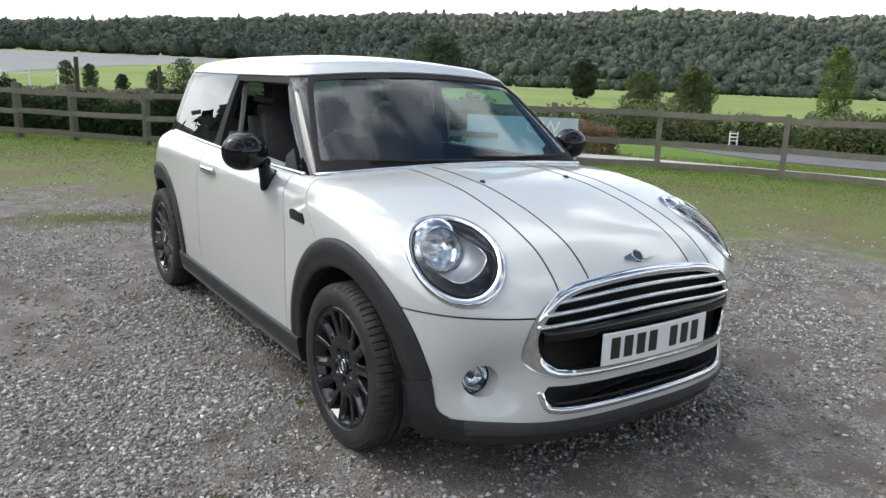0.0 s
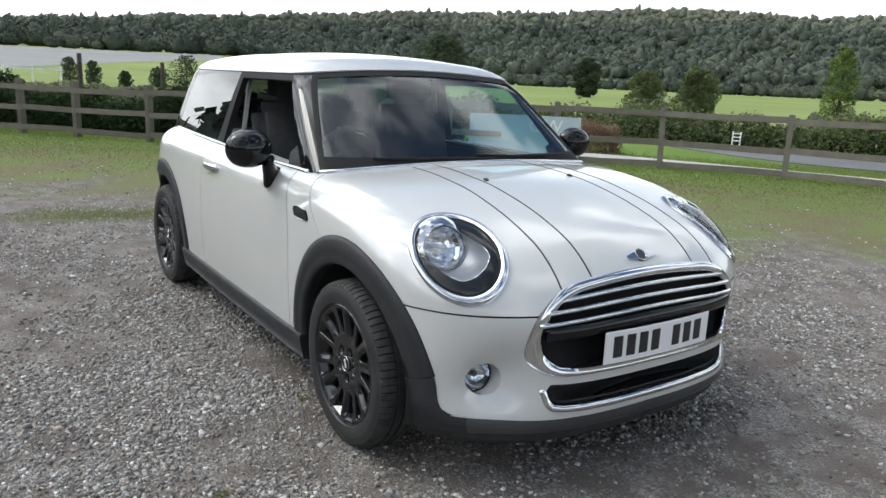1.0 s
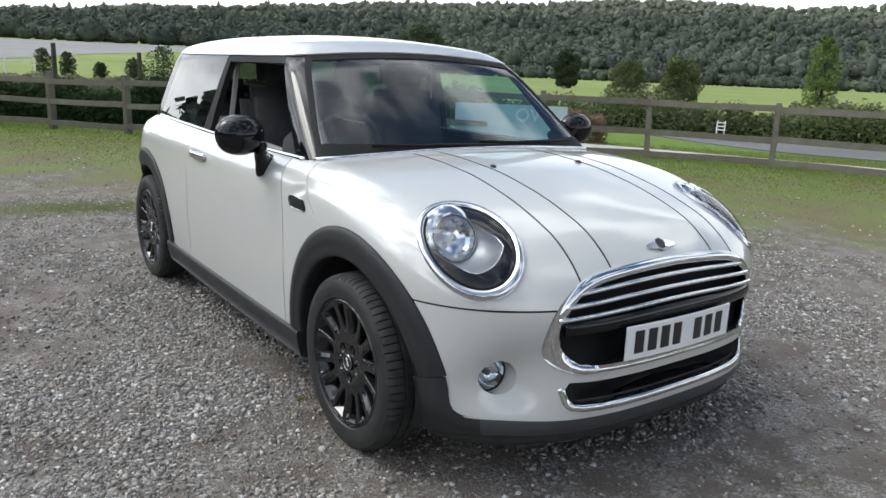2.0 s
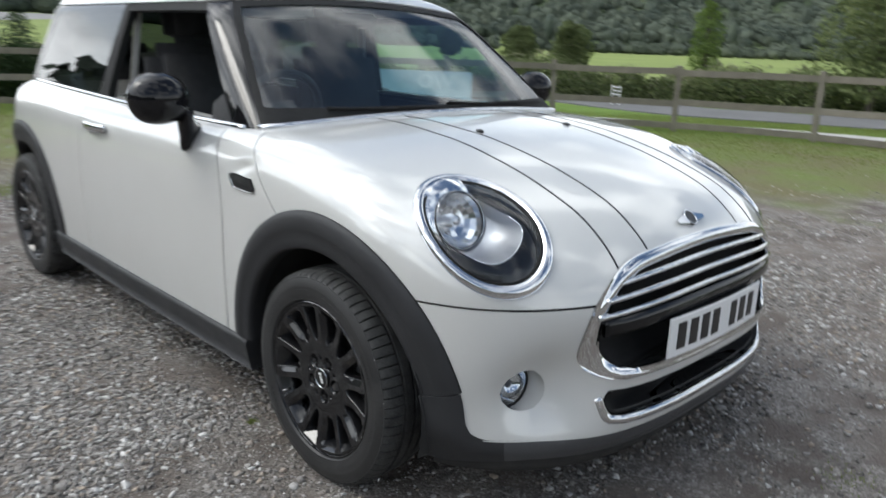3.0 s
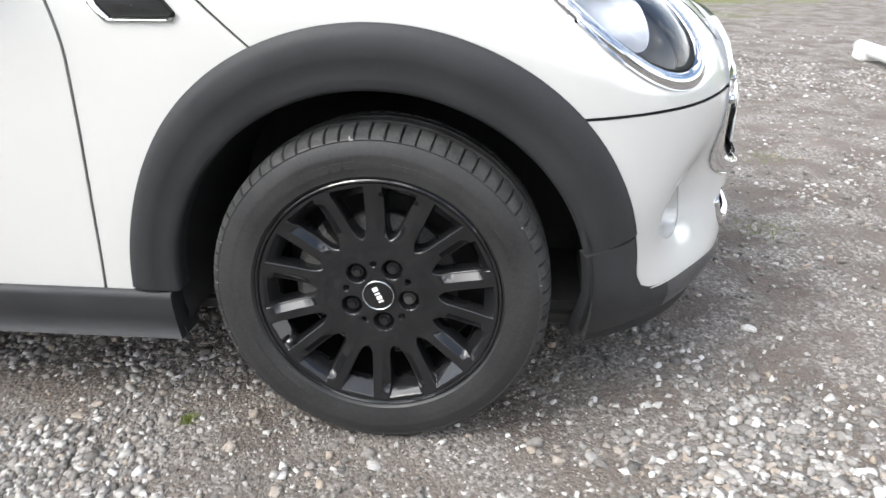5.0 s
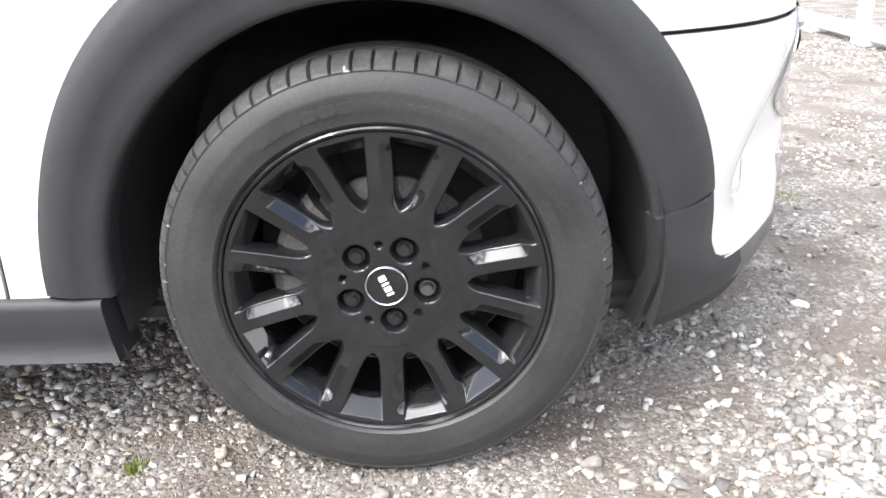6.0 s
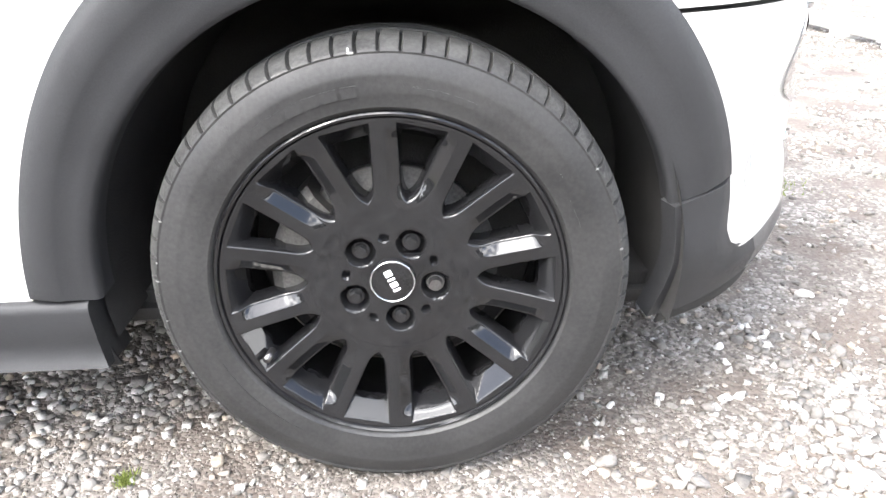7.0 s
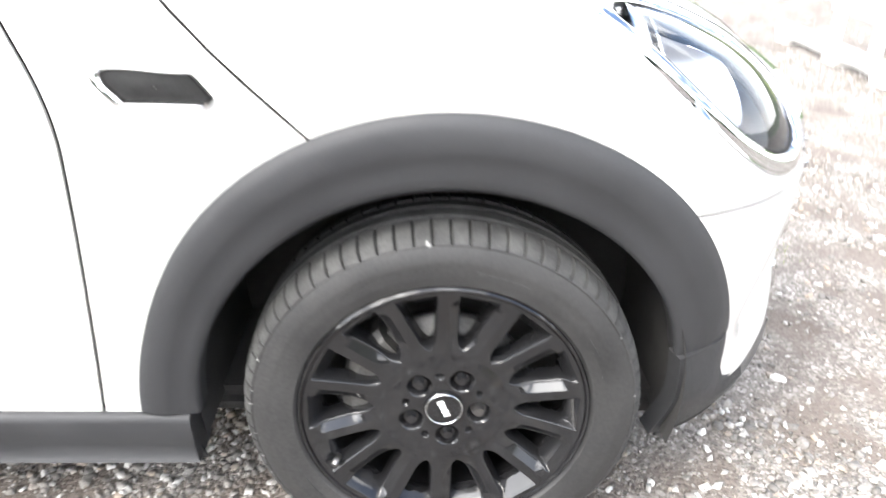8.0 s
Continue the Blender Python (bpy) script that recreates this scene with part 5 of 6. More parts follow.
def spoke_mesh(lean):
    """One of fourteen sectors of the wheel's face: a spoke with sloping walls, half a window either side, and the outer ring.
    The spokes stand in pairs; lean (1 or -1) is the side on which a broad facet falls away to its partner."""
    pitch = 2 * math.pi / 14

    def depth(r, th):
        off = r * np.sin(np.abs(th))
        width = 0.0136
        along = r * np.cos(pitch / 2 - np.abs(th))
        f = -smax(width - off, 0.1030 - along, 0.024)
        end = np.interp(0.2100 - along, (0.0, 0.0008, 0.003, 0.020, 0.022), (0.0, 0.0005, 0.003, 0.022, 0.05))
        face = 0.0165 - 0.015 * np.clip((r - 0.10) / 0.115, 0, 1) ** 1.5
        # the facet fades out into the hub and the ring
        a, b = np.clip((r - 0.100) / 0.046, 0, 1), np.clip((0.205 - r) / 0.018, 0, 1)
        roof = 0.72 * a * a * (3 - 2 * a) * b * b * (3 - 2 * b) * np.clip(lean * r * np.sin(th) - 0.05 * width, 0, 0.95 * width)
        # rounded shoulder, then a steep wall
        q = np.clip(f, 0, 0.0029)
        wall = 0.0031 - np.sqrt(0.0031 ** 2 - q * q) + np.interp(f, (0.0029, 0.0049, 0.0060), (0.0, 0.0080, 0.034))
        sink = np.minimum(wall, end)
        return face + roof + sink, np.maximum(0.00598 - f, (along - 0.1889) * 0.3)

    r, th = np.meshgrid(np.linspace(0.0985, 0.2168, 104), np.linspace(-pitch / 2, pitch / 2, 73), indexing="ij")
    d, f_ = depth(r, th)
    v, f = clipped(np.stack([r * np.cos(th), d, r * np.sin(th)], -1), [f_])
    rr, tt, e = np.hypot(v[:, 0], v[:, 2]), np.arctan2(v[:, 2], v[:, 0]), 0.0004
    dr = (depth(rr + e, tt)[0] - depth(rr - e, tt)[0]) / (2 * e)
    dt = (depth(rr, tt + e / rr)[0] - depth(rr, tt - e / rr)[0]) / (2 * e)
    n = np.stack([dr * np.cos(tt) - dt * np.sin(tt), -np.ones(len(v)), dr * np.sin(tt) + dt * np.cos(tt)], -1)
    n /= np.linalg.norm(n, axis=1, keepdims=True)
    return v, orient(v, f, lambda c: np.array((0, -1.0, 0))), n


def hub_mesh():
    """The wheel's middle: a dished disc with five bolt wells and five small holes."""
    rows = []
    for r in np.linspace(0.0, 0.099, 46):
        row = []
        for a in np.linspace(0, 2 * np.pi, 130, endpoint=False):
            x, z = r * math.cos(a), r * math.sin(a)
            y = 0.017
            if r < 0.05:
                y += 0.002 * math.cos(r / 0.05 * math.pi / 2)
            for k in range(5):
                b = radians(62 + 72 * k)
                d = math.hypot(x - 0.056 * math.cos(b), z - 0.056 * math.sin(b))
                y += 0.016 / (1 + math.exp((d - 0.0165) / 0.0011))
                b += radians(36)
                d = math.hypot(x - 0.060 * math.cos(b), z - 0.060 * math.sin(b))
                y += 0.012 / (1 + math.exp((d - 0.0042) / 0.0006))
            row.append((x, y, z))
        rows.append(row)
    v, f = loft(rows, closed_v=True)
    return v, orient(v, f, lambda c: np.array((0, -1.0, 0)))


wheel = new("wheel")
wheel.parent = car
tagged(wheel, label="gloss black fourteen-spoke alloy wheel with a dusty tyre")
# depth runs from the outer face of the rim; minus is outwards
prof = [(0.212, 0.165), (0.222, 0.168), (0.235, 0.176), (0.262, 0.181), (0.285, 0.176), (0.300, 0.164), (0.3065, 0.150), (0.309, 0.130), (0.3095, 0.127), (0.302, 0.126), (0.302, 0.118), (0.3095, 0.117),
        (0.311, 0.098), (0.311, 0.094), (0.3035, 0.093), (0.3035, 0.085), (0.311, 0.084), (0.311, 0.060), (0.3035, 0.059), (0.3035, 0.051), (0.3105, 0.050), (0.3095, 0.034), (0.3080, 0.024), (0.3055, 0.014),
        (0.3010, 0.005), (0.2955, 0.000), (0.2930, -0.0015), (0.2905, -0.0010), (0.2830, -0.0045), (0.2700, -0.0078), (0.2660, -0.0083), (0.2650, -0.0081), (0.2560, -0.0088), (0.2430, -0.0080), (0.2330, -0.0045), (0.2310, -0.0045), (0.2270, -0.001), (0.2245, 0.004), (0.2220, 0.010), (0.212, 0.02)]
TREAD_FROM, TREAD_TO = 12, 25


def sipes(i, j):
    """Cross grooves in the shoulders of the tread: seventy-two round the wheel."""
    groove = i % 10 == 0
    edge = ((j >= 19) & (j <= 25)) | ((j >= 4) & (j <= 8))
    return np.where(groove & edge, np.where((j <= 24) & (j >= 4), 0.0075, 0.0035), 0.0)


v, f = revolve(prof, 720, sipes)
f = orient(v, f, lambda c: np.array((c[0] * 3, (c[1] - 0.085) * 3, c[2] * 3)) - np.array((c[0], 0, c[2])) / (np.hypot(c[0], c[2]) + 1e-9) * 0.66)
tyre = mesh_ob("tyre", v, f, RUBBER, wheel, "black tyre with cut tread and scuffed shoulder")
tyre.data.materials.append(TREAD)
rad = np.hypot(v[:, 0], v[:, 2])
for poly in tyre.data.polygons:
    if rad[list(poly.vertices)].mean() > 0.2965:
        poly.material_index = 1
# raised lettering as plain bars on the sidewall
for a0, wide, r, tall in [(98 + 5.2 * i, 4.0, 0.252, 0.013) for i in range(6)] + [(66 + 3.6 * i, 2.4, 0.252, 0.008) for i in range(5)] + [(34 - 2.6 * i, 1.8, 0.250, 0.006) for i in range(7)] + [(205 + 4.4 * i, 3.0, 0.252, 0.010) for i in range(8)]:
    rows = []
    for d in np.linspace(-wide / 2, wide / 2, 5):
        a = radians(a0 + d)
        rows.append([(q * math.cos(a), y, q * math.sin(a)) for q, y in ((r - tall / 2, -0.0075), (r - tall / 2, -0.0097), (r + tall / 2, -0.0099), (r + tall / 2, -0.0078))])
    vv, ff = loft(rows)
    mesh_ob("sidewall_bar", vv, orient(vv, ff, lambda c: np.array((0, -1.0, 0))), RUBBER, wheel, smooth=False)
# rim: lip and barrel
prof = [(0.2245, 0.010), (0.2258, 0.004), (0.2250, -0.0005), (0.2225, -0.0025), (0.2195, -0.001), (0.2178, 0.003), (0.2165, 0.0040), (0.2140, 0.034), (0.1960, 0.042), (0.1930, 0.060), (0.1985, 0.080), (0.1985, 0.150), (0.212, 0.165)]
v, f = revolve(prof, 144)
mesh_ob("rim", v, orient(v, f, lambda c: np.array((-c[0], -0.15, -c[2]))), WHEEL_BLACK, wheel)
for lean in (-1, 1):
    v, f, n = spoke_mesh(lean)
    first = mesh_ob("spoke", v, f, WHEEL_BLACK, wheel)
    first.data.normals_split_custom_set_from_vertices([tuple(map(float, q)) for q in n])
    for k in range(0 if lean < 0 else 1, 14, 2):
        ob = first
        if k > 1:
            ob = first.copy()
            scene.collection.objects.link(ob)
        ob.matrix_local = pose(0, 0, 0, 0, -(90 + k * 360 / 14), 0)
mesh_ob("hub_disc", *hub_mesh(), WHEEL_BLACK, wheel)
# centre cap: ring, disc and plain bars in place of its lettering
v, f = revolve([(0.0295, 0.020), (0.0295, 0.0135), (0.0283, 0.0122), (0.0270, 0.0132), (0.0265, 0.0145), (0.020, 0.0138), (0.0005, 0.0134)], 64)
mesh_ob("centre_cap_disc", v, orient(v, f, lambda c: np.array((c[0], -0.05, c[2]))), WHEEL_BLACK, wheel)
v, f = revolve([(0.0292, 0.0132), (0.0288, 0.0120), (0.0276, 0.0120), (0.0272, 0.0132)], 64)
mesh_ob("cap_ring", v, orient(v, f, lambda c: np.array((0, -1.0, 0))), SILVER, wheel)
for d, wide in ((-0.0125, 0.0085), (-0.0035, 0.0035), (0.0045, 0.0075), (0.0125, 0.0035)):
    ob = part("cap_bar", block(wide, 0.001, 0.010, (d, 0.0131, 0), 0.0003), PLATE_WHITE, wheel)
    ob.matrix_local = pose(0, 0, 0, 0, 66, 0)
# wheel bolts
for k in range(5):
    b = radians(62 + 72 * k)
    bm = bmesh.new()
    bmesh.ops.create_cone(bm, cap_ends=True, segments=24, radius1=0.0125, radius2=0.0115, depth=0.008, matrix=pose(0, -0.002, 0, 90))
    bmesh.ops.create_cone(bm, cap_ends=True, segments=6 if k != 4 else 24, radius1=0.0088 if k != 4 else 0.0105, radius2=0.0080, depth=0.012, matrix=pose(0, -0.008, 0, 90))
    ob = part("wheel_bolt", bm, DULL_METAL if k == 4 else WHEEL_BLACK, wheel, "grey locking bolt" if k == 4 else "")
    ob.matrix_local = pose(0.056 * math.cos(b), 0.032, 0.056 * math.sin(b))
# brake behind the spokes
v, f = revolve([(0.02, 0.050), (0.075, 0.050), (0.078, 0.062), (0.140, 0.062), (0.140, 0.084), (0.075, 0.084), (0.02, 0.09)], 72)
mesh_ob("brake_disc", v, orient(v, f, lambda c: np.array((c[0] * 0.5, -0.3 if c[1] < 0.07 else 0.3, c[2] * 0.5))), BRAKE, wheel, "dark grey brake disc")
rows = []
for a in np.radians(np.linspace(130, 200, 14)):
    rows.append([(r * math.cos(a), y, r * math.sin(a)) for r, y in ((0.092, 0.048), (0.098, 0.036), (0.145, 0.036), (0.160, 0.050), (0.160, 0.100), (0.092, 0.100))])
v, f = loft(rows, closed_v=True)
f += [tuple(range(6)), tuple(len(v) - 1 - i for i in range(6))]
mesh_ob("brake_caliper", v, f, BRAKE, wheel, smooth=False)
bm = bmesh.new()
bmesh.ops.create_cone(bm, cap_ends=True, segments=40, radius1=0.197, radius2=0.197, depth=0.01, matrix=pose(0, 0.155, 0, 90))
part("backing_plate", bm, LINER, wheel)
v, f = sweep([(-0.165, 0.016, -0.095), (-0.168, 0.006, -0.097), (-0.171, -0.004, -0.099)], ring(0.005, 0.005, 10), up=np.tile((0, 0, 1.0), (3, 1)))
mesh_ob("valve_cap", v, f, DULL_METAL, wheel, "grey valve cap")

# pale scuffs on the shoulder, small flat smears of chalk
def scuff(a0, r, wide, tall, seed):
    rr = np.random.RandomState(seed)
    a = np.linspace(0, 2 * np.pi, 16, endpoint=False)
    k = rr.uniform(0.55, 1.0, 16)
    pr = np.array([(0.3060, 0.0130), (0.3010, 0.0042), (0.2955, -0.0010), (0.2930, -0.0025), (0.2905, -0.0022), (0.2830, -0.0057)])
    ang = radians(a0) + wide * k * np.cos(a) / r
    rad_ = r + tall * k * np.sin(a)
    dep = np.interp(rad_, pr[::-1, 0], pr[::-1, 1])
    rim_ = np.stack([rad_ * np.cos(ang), dep, rad_ * np.sin(ang)], -1)
    mid_ = np.array([[r * math.cos(radians(a0)), float(np.interp(r, pr[::-1, 0], pr[::-1, 1])) - 0.0006, r * math.sin(radians(a0))]])
    vv = np.concatenate([mid_, rim_])
    ff = [(0, 1 + i, 1 + (i + 1) % 16) for i in range(16)]
    mesh_ob("scuff_mark", vv, orient(vv, ff, lambda c: np.array((0, -1.0, 0))), CHALK, wheel, smooth=False)


for a0, r, wide, tall, seed in ((96, 0.2935, 0.0055, 0.0022, 1), (96.5, 0.297, 0.0022, 0.0035, 2), (171, 0.2925, 0.002, 0.0016, 3), (176, 0.2935, 0.0015, 0.004, 4), (196, 0.2930, 0.002, 0.003, 5), (203, 0.2940, 0.0015, 0.0035, 6), (214, 0.2930, 0.003, 0.002, 7), (222, 0.2930, 0.0014, 0.003, 8), (8, 0.2930, 0.002, 0.003, 9), (30, 0.293, 0.0018, 0.0025, 10), (160, 0.2935, 0.0014, 0.003, 11), (187, 0.2922, 0.0016, 0.002, 12)):
    scuff(a0, r, wide, tall, seed)
WHEEL_Y = -0.842
for ob in wheel.children:
    if ob.data.name.split('.')[0] in ('tyre', 'rim', 'hub_disc', 'centre_cap_disc'):
        ob.data.set_sharp_from_angle(angle=radians(28))
wheel.matrix_local = pose(FRONT_AXLE, WHEEL_Y, HUB_Z)
for x, y, spin, turn in ((REAR_AXLE, WHEEL_Y, 9, 0), (FRONT_AXLE, -WHEEL_Y, 20, 180), (REAR_AXLE, -WHEEL_Y, 5, 180)):
    copy_thing(wheel, pose(x, y, HUB_Z, 0, 0, turn) @ pose(0, 0, 0, 0, spin, 0))

# ---- round the lot ----
LINE = ((-18.4, -4.2), (-16.9, -2.8), (-15.6, -1.6), (-14.4, -0.55), (-13.45, 0.28), (-12.3, 1.33), (-11.1, 2.63), (-9.8, 4.1), (-8.6, 5.5), (-7.45, 6.95), (-6.2, 8.2), (-4.5, 9.15), (-2.62, 9.95), (-0.85, 10.2), (0.95, 10.3), (2.75, 10.3), (4.55, 10.2), (6.35, 10.0))
fence = thing("rail_fence", "weathered wooden post-and-rail fence beside the grass", "fence")
rnd = random.Random(4)
def ground_z(x, y):
    return float(rise(np.array(x), np.array(y)))


for i, (x, y) in enumerate(LINE):
    nx, ny = LINE[min(i + 1, len(LINE) - 1)]
    px, py = LINE[max(i - 1, 0)]
    ang = math.degrees(math.atan2(ny - py, nx - px))
    high = 1.04 + rnd.uniform(-0.02, 0.03)
    bm = block(0.15, 0.085, high + 0.1, (0, 0, (high - 0.1) / 2), 0.008)
    for w in bm.verts:
        w.co.x += 0.006 * math.sin(w.co.z * 5 + i)
    post = part("post", bm, WOOD, fence)
    post.matrix_local = pose(x, y, ground_z(x, y), rnd.uniform(-2, 2), rnd.uniform(-1.5, 1.5), ang + 90 + rnd.uniform(-4, 4))
    if i + 1 < len(LINE):
        run = math.hypot(nx - x, ny - y)
        a2 = math.degrees(math.atan2(ny - y, nx - x))
        far_end = min(max((-x - 9) / 3, 0), 1)
        for h in (0.93 - 0.05 * far_end, 0.45 + 0.05 * far_end, 0.08 + 0.05 * far_end):
            bm = block(run + 0.10, 0.038, 0.098, (run / 2, 0, 0), 0.005)
            bmesh.ops.subdivide_edges(bm, edges=[e for e in bm.edges if abs(e.verts[0].co.x - e.verts[1].co.x) > 0.5], cuts=3)
            for w in bm.verts:
                w.co.z += 0.008 * math.sin(w.co.x * 2.2 + i * 1.7 + h * 5)
            rail = part("rail", bm, WOOD, fence)
            dz = ground_z(nx, ny) - ground_z(x, y)
            off = 0.055
            rail.matrix_local = pose(x + off * math.sin(radians(a2)), y - off * math.cos(radians(a2)), ground_z(x, y) + h + rnd.uniform(-0.015, 0.015), 0, -math.degrees(math.atan2(dz, run)) + rnd.uniform(-0.4, 0.4), a2)

# lane behind the fence, with a pale footway nearer
def ribbon(name, pts, wide, mat, lift, tag):
    p = np.array(pts, float)
    t = np.gradient(p, axis=0)
    t /= np.linalg.norm(t, axis=1, keepdims=True)
    s = np.stack([-t[:, 1], t[:, 0]], -1)
    rows = []
    for k, dz in ((-0.5, -0.08), (-0.5, lift), (-0.2, lift + 0.01), (0.2, lift + 0.01), (0.5, lift), (0.5, -0.08)):
        q = p + s * wide * k
        rows.append(np.stack([q[:, 0], q[:, 1], rise(q[:, 0], q[:, 1]) + dz], -1))
    v, f = loft(np.array(rows))
    ob = mesh_ob(name, v, orient(v, f, lambda c: np.array((0, 0, 1.0))), mat, smooth=False)
    return tagged(ob, *tag, kind="structure")


def smooth_line(pts, n=70):
    """An even, rounded line through a few plan points."""
    p = np.array(pts, float)
    t = np.linspace(0, 1, len(p))
    u = np.linspace(0, 1, n)
    return np.stack([bend(u, t, p[:, 0]), bend(u, t, p[:, 1])], -1)


ribbon("footway", smooth_line(((-12.6, 5.2), (-10.0, 7.4), (-8.0, 8.75), (-6.7, 9.4), (-5.0, 10.15), (-3.6, 10.85), (-2.0, 11.35), (0.2, 11.75), (4.0, 12.05), (14.0, 11.9))), 0.85, KERB, 0.03, ("pale concrete path behind the fence", "path"))
ribbon("lane", smooth_line(((-16.0, 18.0), (-12.0, 15.4), (-9.0, 13.6), (-6.7, 13.3), (-4.3, 14.2), (-1.0, 15.6), (3.0, 17.2), (9.0, 18.6), (24.0, 20.0))), 2.5, ASPHALT, 0.025, ("grey asphalt lane beyond the fence", "road"))

# leaves: one small bent blade each
def leaf_cloud(name, points, size, mat, parent=None, label="", seed=1, up=0.3):
    r = np.random.RandomState(seed)
    n = len(points)
    d = r.normal(size=(n, 3))
    d[:, 2] = d[:, 2] * 0.6 + up
    d /= np.linalg.norm(d, axis=1, keepdims=True)
    e = np.cross(d, r.normal(size=(n, 3)))
    e /= np.linalg.norm(e, axis=1, keepdims=True)
    s = (size * r.uniform(0.6, 1.4, n))[:, None]
    p = np.asarray(points)
    k = np.cross(d, e) * s * 0.18
    quad = np.stack([p - d * s * 0.6, p + e * s * 0.34 + k, p + d * s * 0.6, p - e * s * 0.34 + k], 1).reshape(-1, 3)
    me = bpy.data.meshes.new(name)
    me.vertices.add(4 * n)
    me.vertices.foreach_set("co", quad.ravel())
    me.loops.add(4 * n)
    me.loops.foreach_set("vertex_index", np.arange(4 * n))
    me.polygons.add(n)
    me.polygons.foreach_set("loop_start", np.arange(n) * 4)
    me.update(calc_edges=True)
    me.validate()
    me.materials.append(mat)
    ob = new(name, me)
    ob.parent = parent
    if label:
        tagged(ob, label=label)
    return ob


def limb(bm, a, b, r0, r1):
    a, b = Vector(a), Vector(b)
    m = Matrix.Translation((a + b) / 2) @ (b - a).to_track_quat("Z", "Y").to_matrix().to_4x4()
    bmesh.ops.create_cone(bm, cap_ends=True, segments=8, radius1=r0, radius2=r1, depth=(b - a).length, matrix=m)


def tree(name, x, y, high, wide, leaves, size, mat, label, category="tree", stem=0.25, seed=1, shape="round", lift=0.0):
    """A tapered trunk with limbs, and a crown of leaf clumps with gaps between them."""
    r = np.random.RandomState(seed)
    base = thing(name, label, category, (x, y, ground_z(x, y) - lift))
    bm = bmesh.new()
    limb(bm, (0, 0, -0.1), (0.02 * high, 0, high * 0.55), 0.030 * high ** 0.8, 0.014 * high ** 0.8)
    limb(bm, (0.02 * high, 0, high * 0.55), (0.0, 0.01 * high, high * 0.9), 0.014 * high ** 0.8, 0.004 * high)
    centres, count = [], 26
    for i in range(count):
        t = (i + 0.5) / count
        z = stem + (0.97 - stem) * t
        if shape == "cone":
            prof = (1 - t) ** 0.75 * 1.0 + 0.10
        elif shape == "egg":
            prof = math.sin(math.pi * (0.15 + 0.8 * t)) ** 0.7
        else:
            prof = math.sin(math.pi * (0.22 + 0.70 * t)) ** 0.6
        a = i * 2.4 + r.uniform(-0.4, 0.4)
        d = prof * wide / 2 * r.uniform(0.35, 0.82)
        c = np.array((d * math.cos(a), d * math.sin(a), z * high))
        centres.append((c, prof * wide * r.uniform(0.20, 0.30)))
        if i % 2 == 0:
            limb(bm, (0.01 * high, 0, max(c[2] - 0.22 * high, 0.1 * high)), tuple(c), 0.007 * high ** 0.8, 0.002 * high ** 0.8)
    part("trunk", bm, BARK, base)
    pts = []
    for c, rad in centres:
        k = int(leaves / count)
        q = r.normal(size=(k, 3))
        q /= np.linalg.norm(q, axis=1, keepdims=True)
        q *= (rad * r.uniform(0.45, 1.08, k) ** 0.6)[:, None]
        q[:, 2] *= 0.8
        pts.append(c + q)
    leaf_cloud("crown", np.concatenate(pts), size, mat, base, seed=seed)
    return base


def place(bearing, dist):
    """A spot dist metres from the lot's corner in a compass direction (degrees from x towards y)."""
    return 2.34 + dist * math.cos(radians(bearing)), -2.0 + dist * math.sin(radians(bearing))


def hedge(name, pts, high, wide, leaves, size, mat, label, seed):
    """A run of leaf clumps along a line."""
    r = np.random.RandomState(seed)
    p = np.array(pts, float)
    d = np.concatenate(([0], np.cumsum(np.hypot(*np.diff(p, axis=0).T))))
    t = r.uniform(0, d[-1], leaves)
    x, y = np.interp(t, d, p[:, 0]), np.interp(t, d, p[:, 1])
    top = high * (0.78 + 0.16 * np.sin(t * 1.1) + 0.12 * np.sin(t * 2.7 + 1) + 0.08 * np.sin(t * 6.1))
    u = r.uniform(0, 1, leaves) ** 0.85
    ex, ey = np.interp(t + 0.3, d, p[:, 0]) - np.interp(t - 0.3, d, p[:, 0]), np.interp(t + 0.3, d, p[:, 1]) - np.interp(t - 0.3, d, p[:, 1])
    el = np.hypot(ex, ey) + 1e-9
    w = wide * np.sqrt(1 - 0.7 * u ** 2) * r.choice((-1, 1), leaves) * r.uniform(0.5, 1, leaves) ** 0.4 / 2
    q = np.stack([x - w * ey / el, y + w * ex / el, rise(x, y) + u * top], -1)
    q += r.normal(size=q.shape) * 0.05
    ob = leaf_cloud(name, q, size, mat, seed=seed)
    return tagged(ob, label, "hedge", kind="stuff")


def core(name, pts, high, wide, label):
    """A dark sheet inside a hedge, standing in for the shade behind its leaves."""
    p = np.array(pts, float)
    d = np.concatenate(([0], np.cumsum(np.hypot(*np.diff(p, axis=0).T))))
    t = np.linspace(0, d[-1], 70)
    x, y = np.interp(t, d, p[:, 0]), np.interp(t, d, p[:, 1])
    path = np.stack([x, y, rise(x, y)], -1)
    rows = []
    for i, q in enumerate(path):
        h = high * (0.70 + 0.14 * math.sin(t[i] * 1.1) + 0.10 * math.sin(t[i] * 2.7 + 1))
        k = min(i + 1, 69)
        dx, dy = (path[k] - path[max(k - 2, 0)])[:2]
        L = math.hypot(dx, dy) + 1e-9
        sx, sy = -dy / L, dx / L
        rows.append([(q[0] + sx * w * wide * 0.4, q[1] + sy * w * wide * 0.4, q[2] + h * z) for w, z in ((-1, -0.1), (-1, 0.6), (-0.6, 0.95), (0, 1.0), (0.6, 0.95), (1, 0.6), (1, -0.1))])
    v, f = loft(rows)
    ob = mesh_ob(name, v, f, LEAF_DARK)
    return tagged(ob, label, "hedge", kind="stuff")


